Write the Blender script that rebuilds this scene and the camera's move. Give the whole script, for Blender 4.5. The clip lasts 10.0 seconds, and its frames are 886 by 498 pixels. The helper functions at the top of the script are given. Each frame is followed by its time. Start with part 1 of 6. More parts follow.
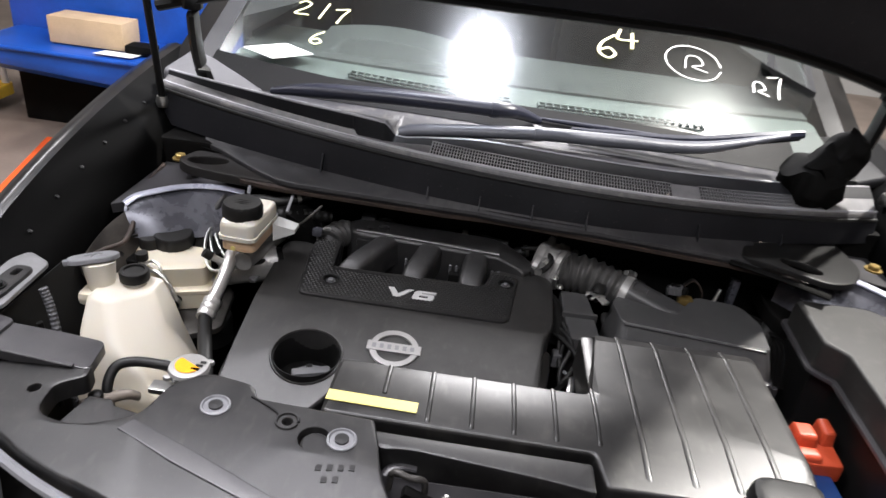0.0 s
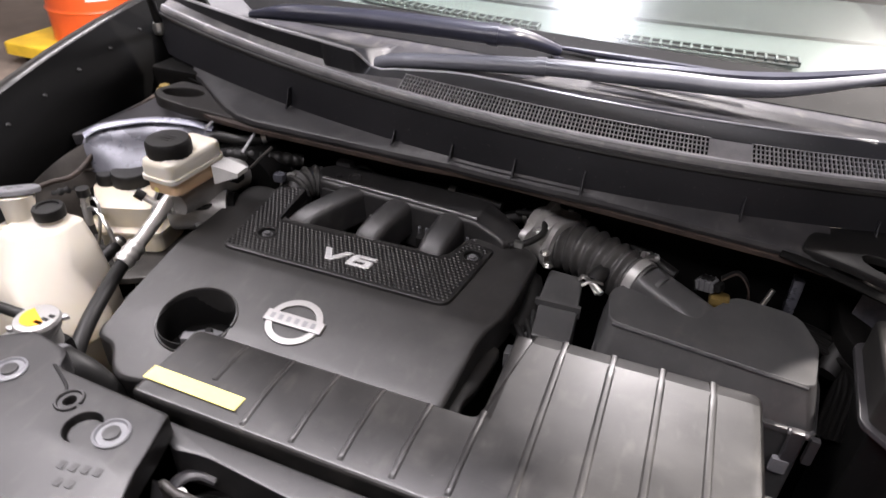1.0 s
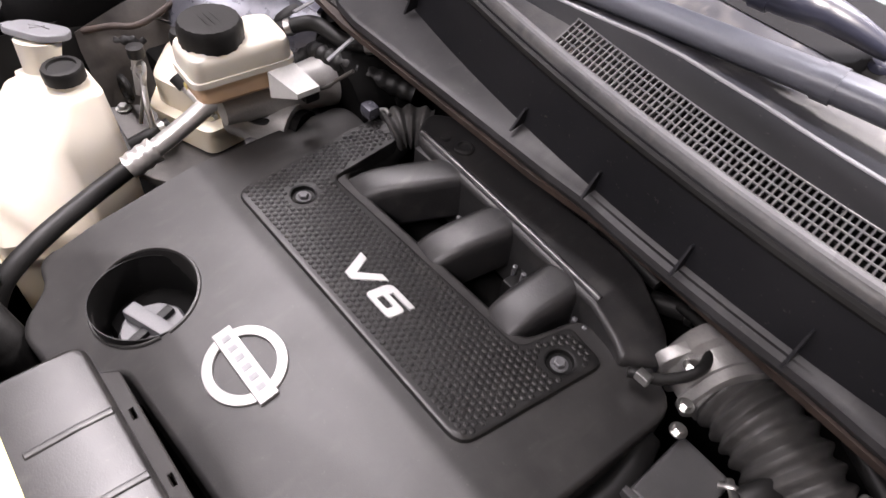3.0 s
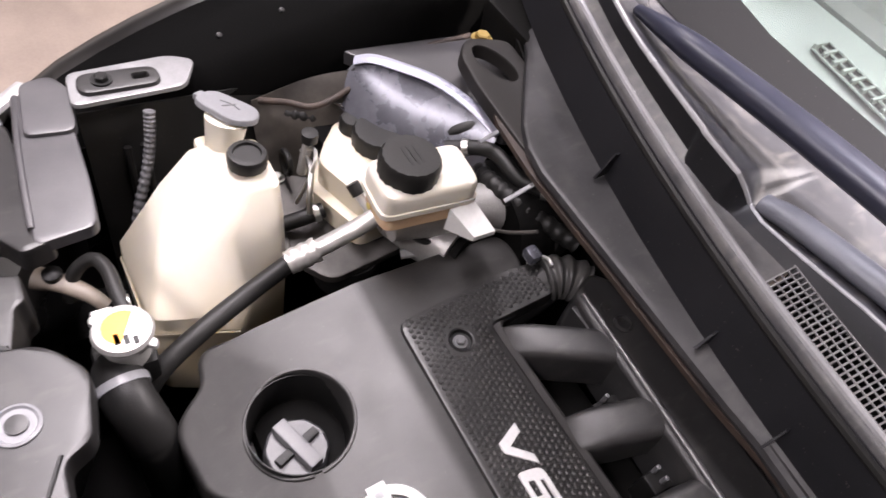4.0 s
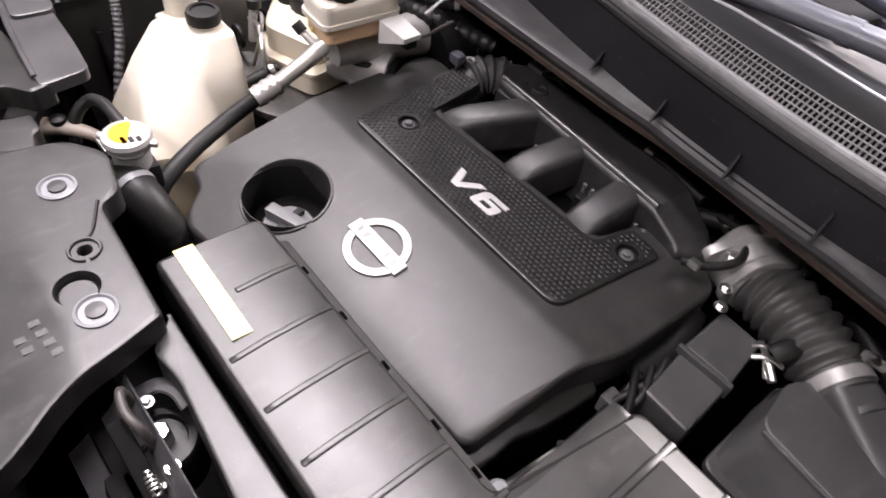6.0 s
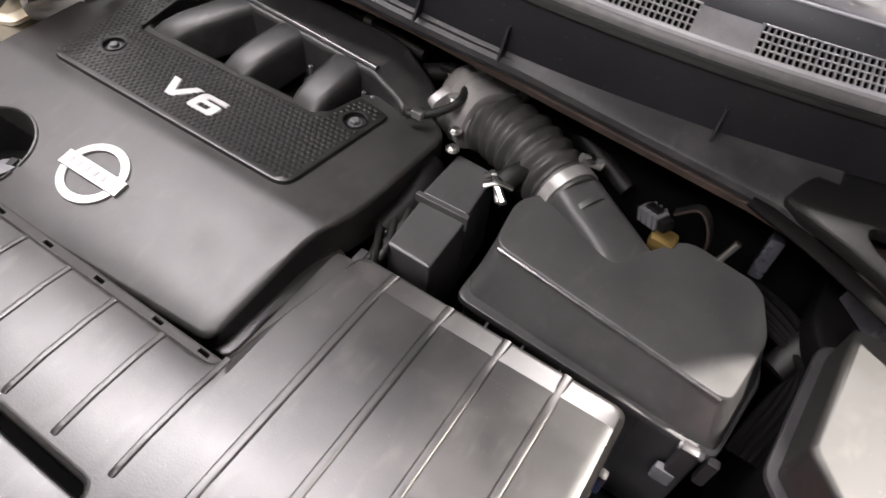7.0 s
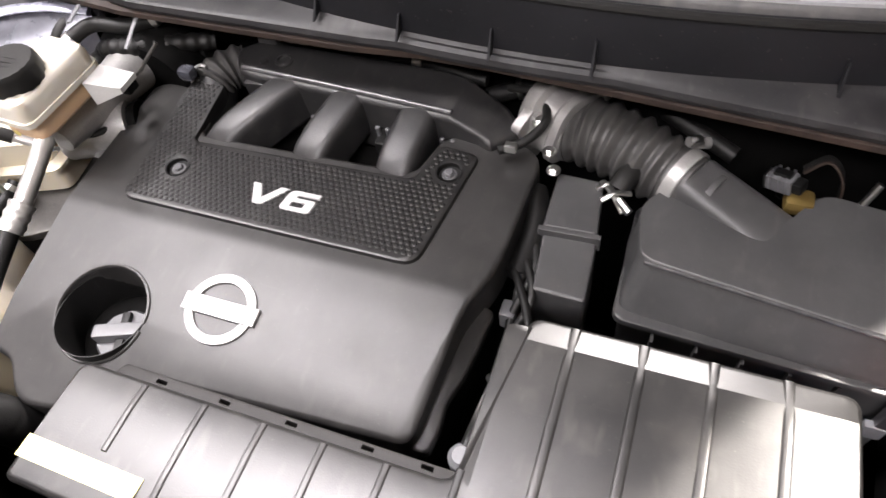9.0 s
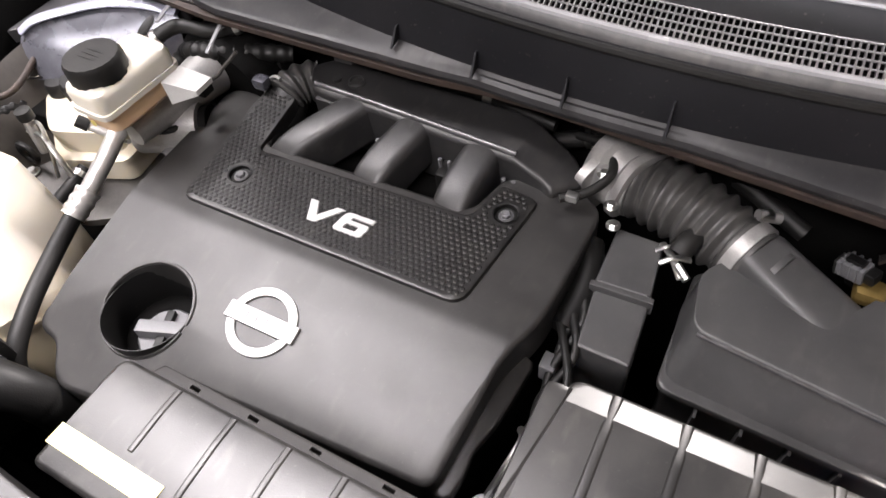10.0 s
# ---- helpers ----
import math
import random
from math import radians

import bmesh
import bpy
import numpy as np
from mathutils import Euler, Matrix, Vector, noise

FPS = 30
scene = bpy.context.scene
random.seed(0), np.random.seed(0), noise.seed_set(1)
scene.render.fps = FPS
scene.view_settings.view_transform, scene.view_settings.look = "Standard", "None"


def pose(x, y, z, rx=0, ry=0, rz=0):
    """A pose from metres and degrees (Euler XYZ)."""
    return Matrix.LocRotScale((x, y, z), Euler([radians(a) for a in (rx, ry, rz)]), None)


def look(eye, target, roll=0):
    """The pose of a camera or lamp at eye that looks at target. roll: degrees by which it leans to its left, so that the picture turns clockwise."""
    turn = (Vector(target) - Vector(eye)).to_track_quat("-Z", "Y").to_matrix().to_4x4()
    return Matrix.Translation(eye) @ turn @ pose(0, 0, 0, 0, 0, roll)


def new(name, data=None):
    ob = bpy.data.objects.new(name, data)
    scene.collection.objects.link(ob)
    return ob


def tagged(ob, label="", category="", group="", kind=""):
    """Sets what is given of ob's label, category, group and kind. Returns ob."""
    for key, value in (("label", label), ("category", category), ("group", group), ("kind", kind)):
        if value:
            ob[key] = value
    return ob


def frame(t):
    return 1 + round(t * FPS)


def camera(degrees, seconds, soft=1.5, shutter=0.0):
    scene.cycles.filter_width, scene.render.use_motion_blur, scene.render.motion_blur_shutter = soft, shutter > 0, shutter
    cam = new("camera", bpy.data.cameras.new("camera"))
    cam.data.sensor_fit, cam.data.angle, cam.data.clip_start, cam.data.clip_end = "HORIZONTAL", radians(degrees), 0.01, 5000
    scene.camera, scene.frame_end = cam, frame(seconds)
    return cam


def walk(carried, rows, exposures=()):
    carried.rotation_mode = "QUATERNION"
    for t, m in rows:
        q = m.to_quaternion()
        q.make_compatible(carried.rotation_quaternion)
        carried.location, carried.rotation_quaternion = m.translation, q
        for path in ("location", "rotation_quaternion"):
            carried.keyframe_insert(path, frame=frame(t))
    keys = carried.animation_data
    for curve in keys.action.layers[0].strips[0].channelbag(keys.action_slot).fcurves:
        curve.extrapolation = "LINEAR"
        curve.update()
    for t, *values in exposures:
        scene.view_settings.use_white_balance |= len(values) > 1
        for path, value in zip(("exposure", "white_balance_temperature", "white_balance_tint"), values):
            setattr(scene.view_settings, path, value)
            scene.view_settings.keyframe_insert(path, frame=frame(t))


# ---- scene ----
cam = camera(67.2, 10.0, shutter=0.25)
PATH = [
    (0, (-0.104, -0.053, 1.609), (-0.149, 1.702, 0.652), 7.3),
    (0.5, (0.012, 0.127, 1.565), (-0.291, 1.813, 0.534), 1.7),
    (1, (0.249, 0.247, 1.537), (-0.323, 1.796, 0.408), 1.9),
    (1.5, (0.331, 0.377, 1.514), (-0.439, 1.713, 0.24), 2.2),
    (2, (0.288, 0.567, 1.471), (-0.615, 1.677, 0.073), 5.1),
    (2.2, (0.262, 0.622, 1.461), (-0.712, 1.616, 0.025), 3.7),
    (3.3, (0.101, 0.738, 1.463), (-0.849, 1.686, -0.02), 8.3),
    (3.5, (0.05, 0.737, 1.501), (-0.919, 1.676, 0.024), 10.6),
    (4, (-0.065, 0.661, 1.564), (-1.004, 1.58, 0.056), 18.7),
    (4.5, (-0.034, 0.556, 1.529), (-1.08, 1.527, 0.128), 18.3),
    (5, (0.079, 0.515, 1.504), (-0.963, 1.521, 0.125), 15.1),
    (5.2, (0.112, 0.502, 1.497), (-0.919, 1.495, 0.101), 13.9),
    (6.3, (0.272, 0.53, 1.498), (-0.592, 1.546, 0.007), 7.5),
    (6.5, (0.319, 0.541, 1.475), (-0.5, 1.605, -0.007), 6.2),
    (7, (0.388, 0.594, 1.46), (-0.215, 1.701, -0.093), 6.1),
    (7.5, (0.438, 0.59, 1.457), (-0.117, 1.71, -0.105), 1.9),
    (8, (0.412, 0.615, 1.481), (-0.144, 1.645, -0.141), -14.2),
    (8.5, (0.314, 0.609, 1.499), (-0.251, 1.585, -0.152), -15.2),
    (9, (0.219, 0.606, 1.511), (-0.335, 1.624, -0.119), -11.3),
    (9.5, (0.147, 0.595, 1.503), (-0.424, 1.612, -0.122), -7.3),
    (10, (0.204, 0.625, 1.516), (-0.483, 1.635, -0.067), -8.4),
]
EXPOSURES = [(0.0, -0.45, 6150, 10), (0.5, -0.4, 6250, 12), (1.0, -0.15, 6350, 15), (2.0, 0.24, 6450, 17), (5.0, 0.22, 6450, 19), (6.5, 0.25, 6450, 16), (7.2, 0.48, 6450, 13), (8.2, 0.77, 6450, 13), (9.2, 0.68, 6450, 13), (10.0, 0.57, 6450, 13)]
walk(cam, [(t, look(eye, target, roll)) for t, eye, target, roll in PATH], EXPOSURES)

# ---------------------------------------------------------------- light
W = bpy.data.worlds.new("world")
scene.world = W
W.use_nodes = True
W.node_tree.nodes["Background"].inputs[0].default_value = (0.75, 0.85, 1.0, 1)
W.node_tree.nodes["Background"].inputs[1].default_value = 0.02


def area_lamp(name, at, target, sx, sy, watts, color):
    d = bpy.data.lights.new(name, "AREA")
    d.shape, d.size, d.size_y, d.energy, d.color = "RECTANGLE", sx, sy, watts, color
    o = new(name, d)
    o.matrix_world = look(at, target)
    return o


# ---------------------------------------------------------------- materials
def nodes_of(name):
    m = bpy.data.materials.new(name)
    m.use_nodes = True
    nt = m.node_tree
    return m, nt, nt.nodes["Principled BSDF"]


def add(nt, kind, **kw):
    n = nt.nodes.new(kind)
    for k, v in kw.items():
        n.inputs[k].default_value = v
    return n


def surface(name, base, rough=0.5, metal=0.0, grain=400.0, bump=0.1, dust=0.0, dust_color=(0.3, 0.28, 0.25), vary=0.25, spec=0.5, stain=6.0, coat=0.0, specks=0.0, scratches=0.0, smudge=0.0):
    """Two scales of variation: fine grain in the relief, broad stains in colour and gloss."""
    m, nt, p = nodes_of(name)
    co = add(nt, "ShaderNodeTexCoord")
    big = add(nt, "ShaderNodeTexNoise", Scale=stain, Detail=6.0, Roughness=0.62)
    nt.links.new(co.outputs["Object"], big.inputs["Vector"])
    fine = add(nt, "ShaderNodeTexNoise", Scale=grain, Detail=3.0)
    nt.links.new(co.outputs["Object"], fine.inputs["Vector"])
    ramp = nt.nodes.new("ShaderNodeValToRGB")
    ramp.color_ramp.elements[0].position, ramp.color_ramp.elements[1].position = 0.32, 0.72
    dark = [c * (1 - vary) for c in base]
    light = [c * (1 + vary) + dust * (d - c) for c, d in zip(base, dust_color)]
    ramp.color_ramp.elements[0].color = (*dark, 1)
    ramp.color_ramp.elements[1].color = (*light, 1)
    nt.links.new(big.outputs["Fac"], ramp.inputs["Fac"])
    speck = add(nt, "ShaderNodeMixRGB", Fac=0.12)
    speck.blend_type = "OVERLAY"
    nt.links.new(ramp.outputs["Color"], speck.inputs["Color1"])
    nt.links.new(fine.outputs["Fac"], speck.inputs["Color2"])
    tone = speck.outputs["Color"]
    for amount, scale, lo, hi, kind in ((smudge, (30, 30, 30), 0.54, 0.80, "speck"), (smudge, (70, 24, 50), 0.60, 0.78, "scratch"), (specks, (260, 260, 260), 0.70, 0.76, "speck"), (scratches, (14, 330, 60), 0.66, 0.76, "scratch"), (scratches, (210, 22, 60), 0.68, 0.78, "scratch")):
        if not amount:
            continue
        mp = add(nt, "ShaderNodeMapping")
        mp.inputs["Scale"].default_value = scale
        mp.inputs["Rotation"].default_value = (0, 0, 0.0 if kind == "speck" else scale[0] * 0.011)
        nt.links.new(co.outputs["Object"], mp.inputs["Vector"])
        n2 = add(nt, "ShaderNodeTexNoise", Scale=1.0, Detail=2.0)
        nt.links.new(mp.outputs["Vector"], n2.inputs["Vector"])
        cut = add(nt, "ShaderNodeMapRange")
        cut.inputs["From Min"].default_value, cut.inputs["From Max"].default_value = lo, hi
        cut.inputs["To Max"].default_value = amount
        nt.links.new(n2.outputs["Fac"], cut.inputs["Value"])
        mix = add(nt, "ShaderNodeMixRGB")
        mix.inputs["Color2"].default_value = (*dust_color, 1)
        nt.links.new(cut.outputs["Result"], mix.inputs["Fac"])
        nt.links.new(tone, mix.inputs["Color1"])
        tone = mix.outputs["Color"]
    nt.links.new(tone, p.inputs["Base Color"])
    r = add(nt, "ShaderNodeMapRange")
    r.inputs["To Min"].default_value, r.inputs["To Max"].default_value = max(0.03, rough - 0.09), min(1, rough + 0.12)
    nt.links.new(big.outputs["Fac"], r.inputs["Value"])
    nt.links.new(r.outputs["Result"], p.inputs["Roughness"])
    p.inputs["Metallic"].default_value = metal
    p.inputs["Specular IOR Level"].default_value = spec
    p.inputs["Coat Weight"].default_value = coat
    p.inputs["Coat Roughness"].default_value = 0.08
    if bump:
        b = add(nt, "ShaderNodeBump", Strength=bump, Distance=0.0008)
        nt.links.new(fine.outputs["Fac"], b.inputs["Height"])
        nt.links.new(b.outputs["Normal"], p.inputs["Normal"])
    return m


def tank_plastic(name, top, low, z0, z1, rough=0.42):
    """Aged translucent plastic: yellowed towards the filled part, with cloudy stains."""
    m, nt, p = nodes_of(name)
    co = add(nt, "ShaderNodeTexCoord")
    sep = add(nt, "ShaderNodeSeparateXYZ")
    nt.links.new(co.outputs["Object"], sep.inputs["Vector"])
    no = add(nt, "ShaderNodeTexNoise", Scale=22.0, Detail=6.0, Roughness=0.65)
    nt.links.new(co.outputs["Object"], no.inputs["Vector"])
    mr = add(nt, "ShaderNodeMapRange")
    mr.inputs["From Min"].default_value, mr.inputs["From Max"].default_value = z0, z1
    nt.links.new(sep.outputs["Z"], mr.inputs["Value"])
    mixv = add(nt, "ShaderNodeMath")
    mixv.operation = "MULTIPLY_ADD"
    mixv.inputs[1].default_value = 0.55
    nt.links.new(no.outputs["Fac"], mixv.inputs[0])
    nt.links.new(mr.outputs["Result"], mixv.inputs[2])
    ramp = nt.nodes.new("ShaderNodeValToRGB")
    ramp.color_ramp.elements[0].position, ramp.color_ramp.elements[1].position = 0.25, 0.95
    ramp.color_ramp.elements[0].color, ramp.color_ramp.elements[1].color = (*low, 1), (*top, 1)
    nt.links.new(mixv.outputs[0], ramp.inputs["Fac"])
    nt.links.new(ramp.outputs["Color"], p.inputs["Base Color"])
    p.inputs["Roughness"].default_value = rough
    p.inputs["Subsurface Weight"].default_value = 0.25
    p.inputs["Subsurface Radius"].default_value = (0.02, 0.015, 0.008)
    b = add(nt, "ShaderNodeBump", Strength=0.08, Distance=0.002)
    nt.links.new(no.outputs["Fac"], b.inputs["Height"])
    nt.links.new(b.outputs["Normal"], p.inputs["Normal"])
    return m


M = {}
M["cover"] = surface("satin_black_plastic", (0.019, 0.0184, 0.0180), 0.42, grain=900, bump=0.12, dust=0.015, vary=0.2, stain=25, spec=0.5, specks=0.07, scratches=0.012, smudge=0.035)
M["duct"] = surface("duct_plastic", (0.0095, 0.0093, 0.0093), 0.33, grain=700, bump=0.12, dust=0.03, vary=0.15, stain=16, spec=0.45, specks=0.07, scratches=0.012, smudge=0.06)
M["box"] = surface("filter_box_plastic", (0.046, 0.0460, 0.047), 0.42, grain=900, bump=0.12, dust=0.02, vary=0.15, stain=16, spec=0.55, specks=0.07, scratches=0.012, smudge=0.05)
M["black"] = surface("black_plastic", (0.004, 0.004, 0.004), 0.45, grain=600, bump=0.2, dust=0.008, specks=0.08, spec=0.3)
M["manifold"] = surface("moulded_manifold_plastic", (0.018, 0.0178, 0.0185), 0.42, grain=500, bump=0.25, dust=0.015, vary=0.15, stain=22, spec=0.5, specks=0.07, smudge=0.06)
M["rubber"] = surface("rubber", (0.0055, 0.0055, 0.0055), 0.5, grain=500, bump=0.25, dust=0.02, spec=0.35)
# Wall and step tone is darkened for shade; the ledge below is lit.
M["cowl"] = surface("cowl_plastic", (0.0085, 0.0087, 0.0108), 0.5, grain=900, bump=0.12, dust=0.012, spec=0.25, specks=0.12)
M["bellows"] = surface("dusty_bellows_rubber", (0.050, 0.049, 0.048), 0.42, grain=500, bump=0.25, dust=0.03, stain=20, spec=0.45, smudge=0.08)
M["cowl_ledge"] = surface("scuffed_lit_cowl_ledge", (0.021, 0.0207, 0.0225), 0.45, grain=900, bump=0.12, dust=0.02, stain=18, spec=0.35, specks=0.12, smudge=0.05)
M["fuse_lid"] = surface("dusty_fuse_lid", (0.016, 0.0156, 0.0148), 0.52, grain=900, bump=0.12, dust=0.02, vary=0.12, stain=14, spec=0.5, specks=0.07, smudge=0.06)
# Pale base stands in for the highlight on the cowl's rounded edges.
M["edge"] = surface("cowl_edge_highlight", (0.30, 0.30, 0.315), 0.24, grain=500, bump=0.04, dust=0.1, spec=0.8)
M["flange"] = surface("dull_brown_black_plastic", (0.012, 0.0108, 0.010), 0.55, grain=600, bump=0.12, spec=0.3)
M["grime"] = surface("grimy_grey_metal", (0.045, 0.042, 0.039), 0.5, grain=150, bump=0.3, dust=0.08, vary=0.4, stain=14, metal=0.3)
M["bracket"] = surface("grey_painted_bracket", (0.036, 0.035, 0.038), 0.33, grain=500, bump=0.1, dust=0.04, vary=0.12, stain=18, spec=0.5)
M["brown"] = surface("brown_grimed_sheet", (0.020, 0.0165, 0.0135), 0.55, grain=120, bump=0.4, dust=0.06, vary=0.5, stain=20)
M["dash_far"] = surface("dark_dashboard", (0.022, 0.026, 0.024), 0.7, grain=800, bump=0.3, vary=0.15)
# One plastic in three tones; lamplit and shaded ones hold light in colour.
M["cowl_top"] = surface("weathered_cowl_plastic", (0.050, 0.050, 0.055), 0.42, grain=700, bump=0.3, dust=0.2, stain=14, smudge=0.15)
M["cowl_pale"] = surface("lit_cowl_plastic", (0.13, 0.13, 0.138), 0.42, grain=700, bump=0.3, dust=0.15, stain=14, smudge=0.15)
M["cowl_rear"] = surface("shaded_cowl_plastic", (0.026, 0.026, 0.032), 0.45, grain=700, bump=0.3, dust=0.05, stain=9, vary=0.35, smudge=0.2)
M["paint"] = surface("black_car_paint", (0.003, 0.003, 0.0033), 0.3, grain=300, bump=0.03, dust=0.03, coat=0.6)
M["sheet"] = surface("painted_sheet_metal", (0.085, 0.088, 0.108), 0.26, grain=120, bump=0.05, dust=0.1, metal=0.4, vary=0.4, stain=20)
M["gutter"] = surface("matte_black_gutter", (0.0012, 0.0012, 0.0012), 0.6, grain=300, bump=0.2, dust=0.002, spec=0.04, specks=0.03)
# Near black, hardly glossy: the shade of the enclosed bay is in the colour.
M["dark"] = surface("grimy_shade_black", (0.0015, 0.0015, 0.0015), 0.7, grain=200, bump=0.3, dust=0.012, spec=0.08)
M["panel"] = surface("radiator_panel_plastic", (0.0075, 0.0073, 0.0077), 0.40, grain=900, bump=0.12, dust=0.02, vary=0.12, stain=18, spec=0.55, specks=0.07, scratches=0.015, smudge=0.05)
M["alu"] = surface("cast_aluminium", (0.36, 0.355, 0.345), 0.38, metal=0.45, grain=350, bump=0.5, vary=0.2)
M["pipe"] = surface("aluminium_tube", (0.72, 0.71, 0.69), 0.34, metal=0.75, grain=200, bump=0.1, vary=0.12)
M["steel"] = surface("zinc_steel", (0.6, 0.6, 0.58), 0.3, metal=1.0, grain=250, bump=0.15, vary=0.15)
M["chrome"] = surface("satin_chrome", (0.30, 0.295, 0.29), 0.45, metal=0.6, grain=300, bump=0.05, vary=0.1)
M["silver"] = surface("silver_paint", (0.55, 0.55, 0.55), 0.4, metal=0.2, grain=300, bump=0.02, vary=0.05)
M["rust"] = surface("rusty_flange", (0.030, 0.019, 0.014), 0.65, grain=200, bump=0.5, vary=0.5, stain=40)
M["capgrey"] = surface("dark_grey_cap_plastic", (0.10, 0.10, 0.105), 0.4, grain=400, bump=0.15, vary=0.1)
M["weave"] = surface("dimpled_black_plate", (0.012, 0.0118, 0.0116), 0.36, grain=700, bump=0.1, vary=0.15, stain=12, spec=0.5, smudge=0.03)
# Lighter tone puts a lamp highlight on the plenum and lid edges.
M["ridge"] = surface("moulding_edge_highlight", (0.06, 0.06, 0.062), 0.2, grain=260, bump=0.25, vary=0.4, stain=60, spec=0.9)
M["galv"] = surface("bright_galvanised_plate", (0.20, 0.20, 0.205), 0.38, metal=0.35, grain=250, bump=0.15, vary=0.2, stain=20)
M["tank"] = tank_plastic("aged_white_tank_plastic", (0.54, 0.505, 0.43), (0.50, 0.43, 0.30), 0.78, 0.97)
M["resv"] = tank_plastic("reservoir_white_plastic", (0.59, 0.56, 0.49), (0.60, 0.54, 0.42), 0.9, 1.06)
M["fluid"] = tank_plastic("reservoir_filled_plastic", (0.62, 0.44, 0.28), (0.55, 0.36, 0.22), 0.98, 1.03)
M["white"] = surface("white_plastic", (0.6, 0.6, 0.585), 0.4, grain=300, bump=0.05, vary=0.06)
M["greycap"] = surface("grey_cap_plastic", (0.17, 0.172, 0.182), 0.42, grain=400, bump=0.15, vary=0.1)
M["seam"] = surface("pale_blue_grey_seam", (0.34, 0.35, 0.42), 0.28, metal=0.2, grain=120, bump=0.05, vary=0.15)
M["frit"] = surface("black_printed_border", (0.003, 0.003, 0.0032), 0.55, grain=400, bump=0.03, spec=0.15, specks=0.1)
M["yellow"] = surface("yellow_label", (0.80, 0.68, 0.22), 0.32, grain=300, bump=0.03, vary=0.06)
M["orange"] = surface("orange_label", (0.78, 0.33, 0.0), 0.4, grain=300, bump=0.03, vary=0.06)
M["red"] = surface("red_terminal_plastic", (0.40, 0.055, 0.020), 0.4, grain=300, bump=0.1, vary=0.12)
M["blue"] = surface("blue_battery_plastic", (0.010, 0.035, 0.13), 0.4, grain=300, bump=0.1, vary=0.15)
M["brass"] = surface("dirty_brass", (0.30, 0.21, 0.07), 0.4, metal=0.7, grain=250, bump=0.2)
M["paper"] = surface("paper", (0.82, 0.82, 0.80), 0.8, grain=200, bump=0.05, vary=0.03)
M["dash"] = surface("dusty_dashboard", (0.045, 0.056, 0.051), 0.65, grain=800, bump=0.3, vary=0.15)
M["seat"] = surface("dark_interior_cloth", (0.012, 0.012, 0.013), 0.85, grain=900, bump=0.4)
M["wiper"] = surface("wiper_paint", (0.014, 0.016, 0.030), 0.32, grain=500, bump=0.1, dust=0.02)
M["wiper_grey"] = surface("grey_wiper_paint", (0.10, 0.105, 0.125), 0.36, grain=500, bump=0.15, dust=0.06)
M["marker"] = surface("yellow_paint_marker", (0.85, 0.82, 0.45), 0.5, grain=300, bump=0.05, vary=0.05)
M["marker_w"] = surface("white_paint_marker", (0.82, 0.82, 0.78), 0.5, grain=300, bump=0.05, vary=0.05)
M["tan"] = surface("brown_plastic", (0.14, 0.118, 0.095), 0.5, grain=200, bump=0.2, vary=0.2)
M["concrete"] = surface("dusty_concrete", (0.17, 0.135, 0.11), 0.8, grain=90, bump=0.4, dust=0.1, vary=0.25, stain=1.5, specks=0.2)
M["wall"] = surface("painted_block_wall", (0.33, 0.325, 0.31), 0.8, grain=60, bump=0.3, vary=0.1, stain=1.2)
M["ceiling"] = surface("ceiling_sheet", (0.6, 0.6, 0.6), 0.8, grain=40, bump=0.2, vary=0.1, stain=1.0)
M["bluepaint"] = surface("blue_enamel", (0.012, 0.075, 0.38), 0.35, grain=80, bump=0.1, vary=0.2, stain=4)
M["redpaint"] = surface("orange_drum_enamel", (0.75, 0.11, 0.02), 0.4, grain=80, bump=0.1, vary=0.06, stain=4)
M["yellowplastic"] = surface("yellow_tray_plastic", (0.8, 0.52, 0.03), 0.5, grain=80, bump=0.1, vary=0.15)
M["card"] = surface("cardboard", (0.55, 0.40, 0.24), 0.8, grain=150, bump=0.2, vary=0.12)

glass, gnt, gp = nodes_of("windscreen_glass")
gp.inputs["Base Color"].default_value = (0.86, 0.93, 0.90, 1)
gp.inputs["Transmission Weight"].default_value = 1.0
gp.inputs["Roughness"].default_value = 0.02
gp.inputs["IOR"].default_value = 1.02
gp.inputs["Coat Weight"].default_value = 1.0
gp.inputs["Coat Roughness"].default_value = 0.16
M["glass"] = glass
tube_light, tnt, tp = nodes_of("lamp_diffuser")
tp.inputs["Emission Color"].default_value = (1.0, 0.97, 0.92, 1)
tp.inputs["Emission Strength"].default_value = 14.0
M["lamp"] = tube_light


# ---------------------------------------------------------------- shape helpers
def mesh_of(bm, name, mat, smooth=True):
    bmesh.ops.recalc_face_normals(bm, faces=bm.faces)
    me = bpy.data.meshes.new(name)
    bm.to_mesh(me)
    bm.free()
    if smooth:
        for poly in me.polygons:
            poly.use_smooth = True
        me.set_sharp_from_angle(angle=radians(38))
    me.materials.append(M[mat])
    return me


def even_normals(ob):
    mod = ob.modifiers.new("even_normals", "WEIGHTED_NORMAL")
    mod.keep_sharp, mod.weight = True, 70
    return ob


def part(name, bm, mat, parent, label="", smooth=True):
    ob = new(name, mesh_of(bm, name, mat, smooth))
    ob.parent = parent
    if parent.type == "EMPTY":  # parts are written in world places
        ob.matrix_parent_inverse = Matrix.Translation(-parent.location)
    if smooth:
        even_normals(ob)
    if label:
        tagged(ob, label)
    return ob


def thing(name, at, label, category, group="", kind=""):
    ob = new(name)
    ob.location = at
    ob.empty_display_size = 0.05
    return tagged(ob, label, category, group, kind)


def lone(name, bm, mat, label, category, kind="", group="", smooth=True):
    ob = new(name, mesh_of(bm, name, mat, smooth))
    return tagged(ob, label, category, group, kind)


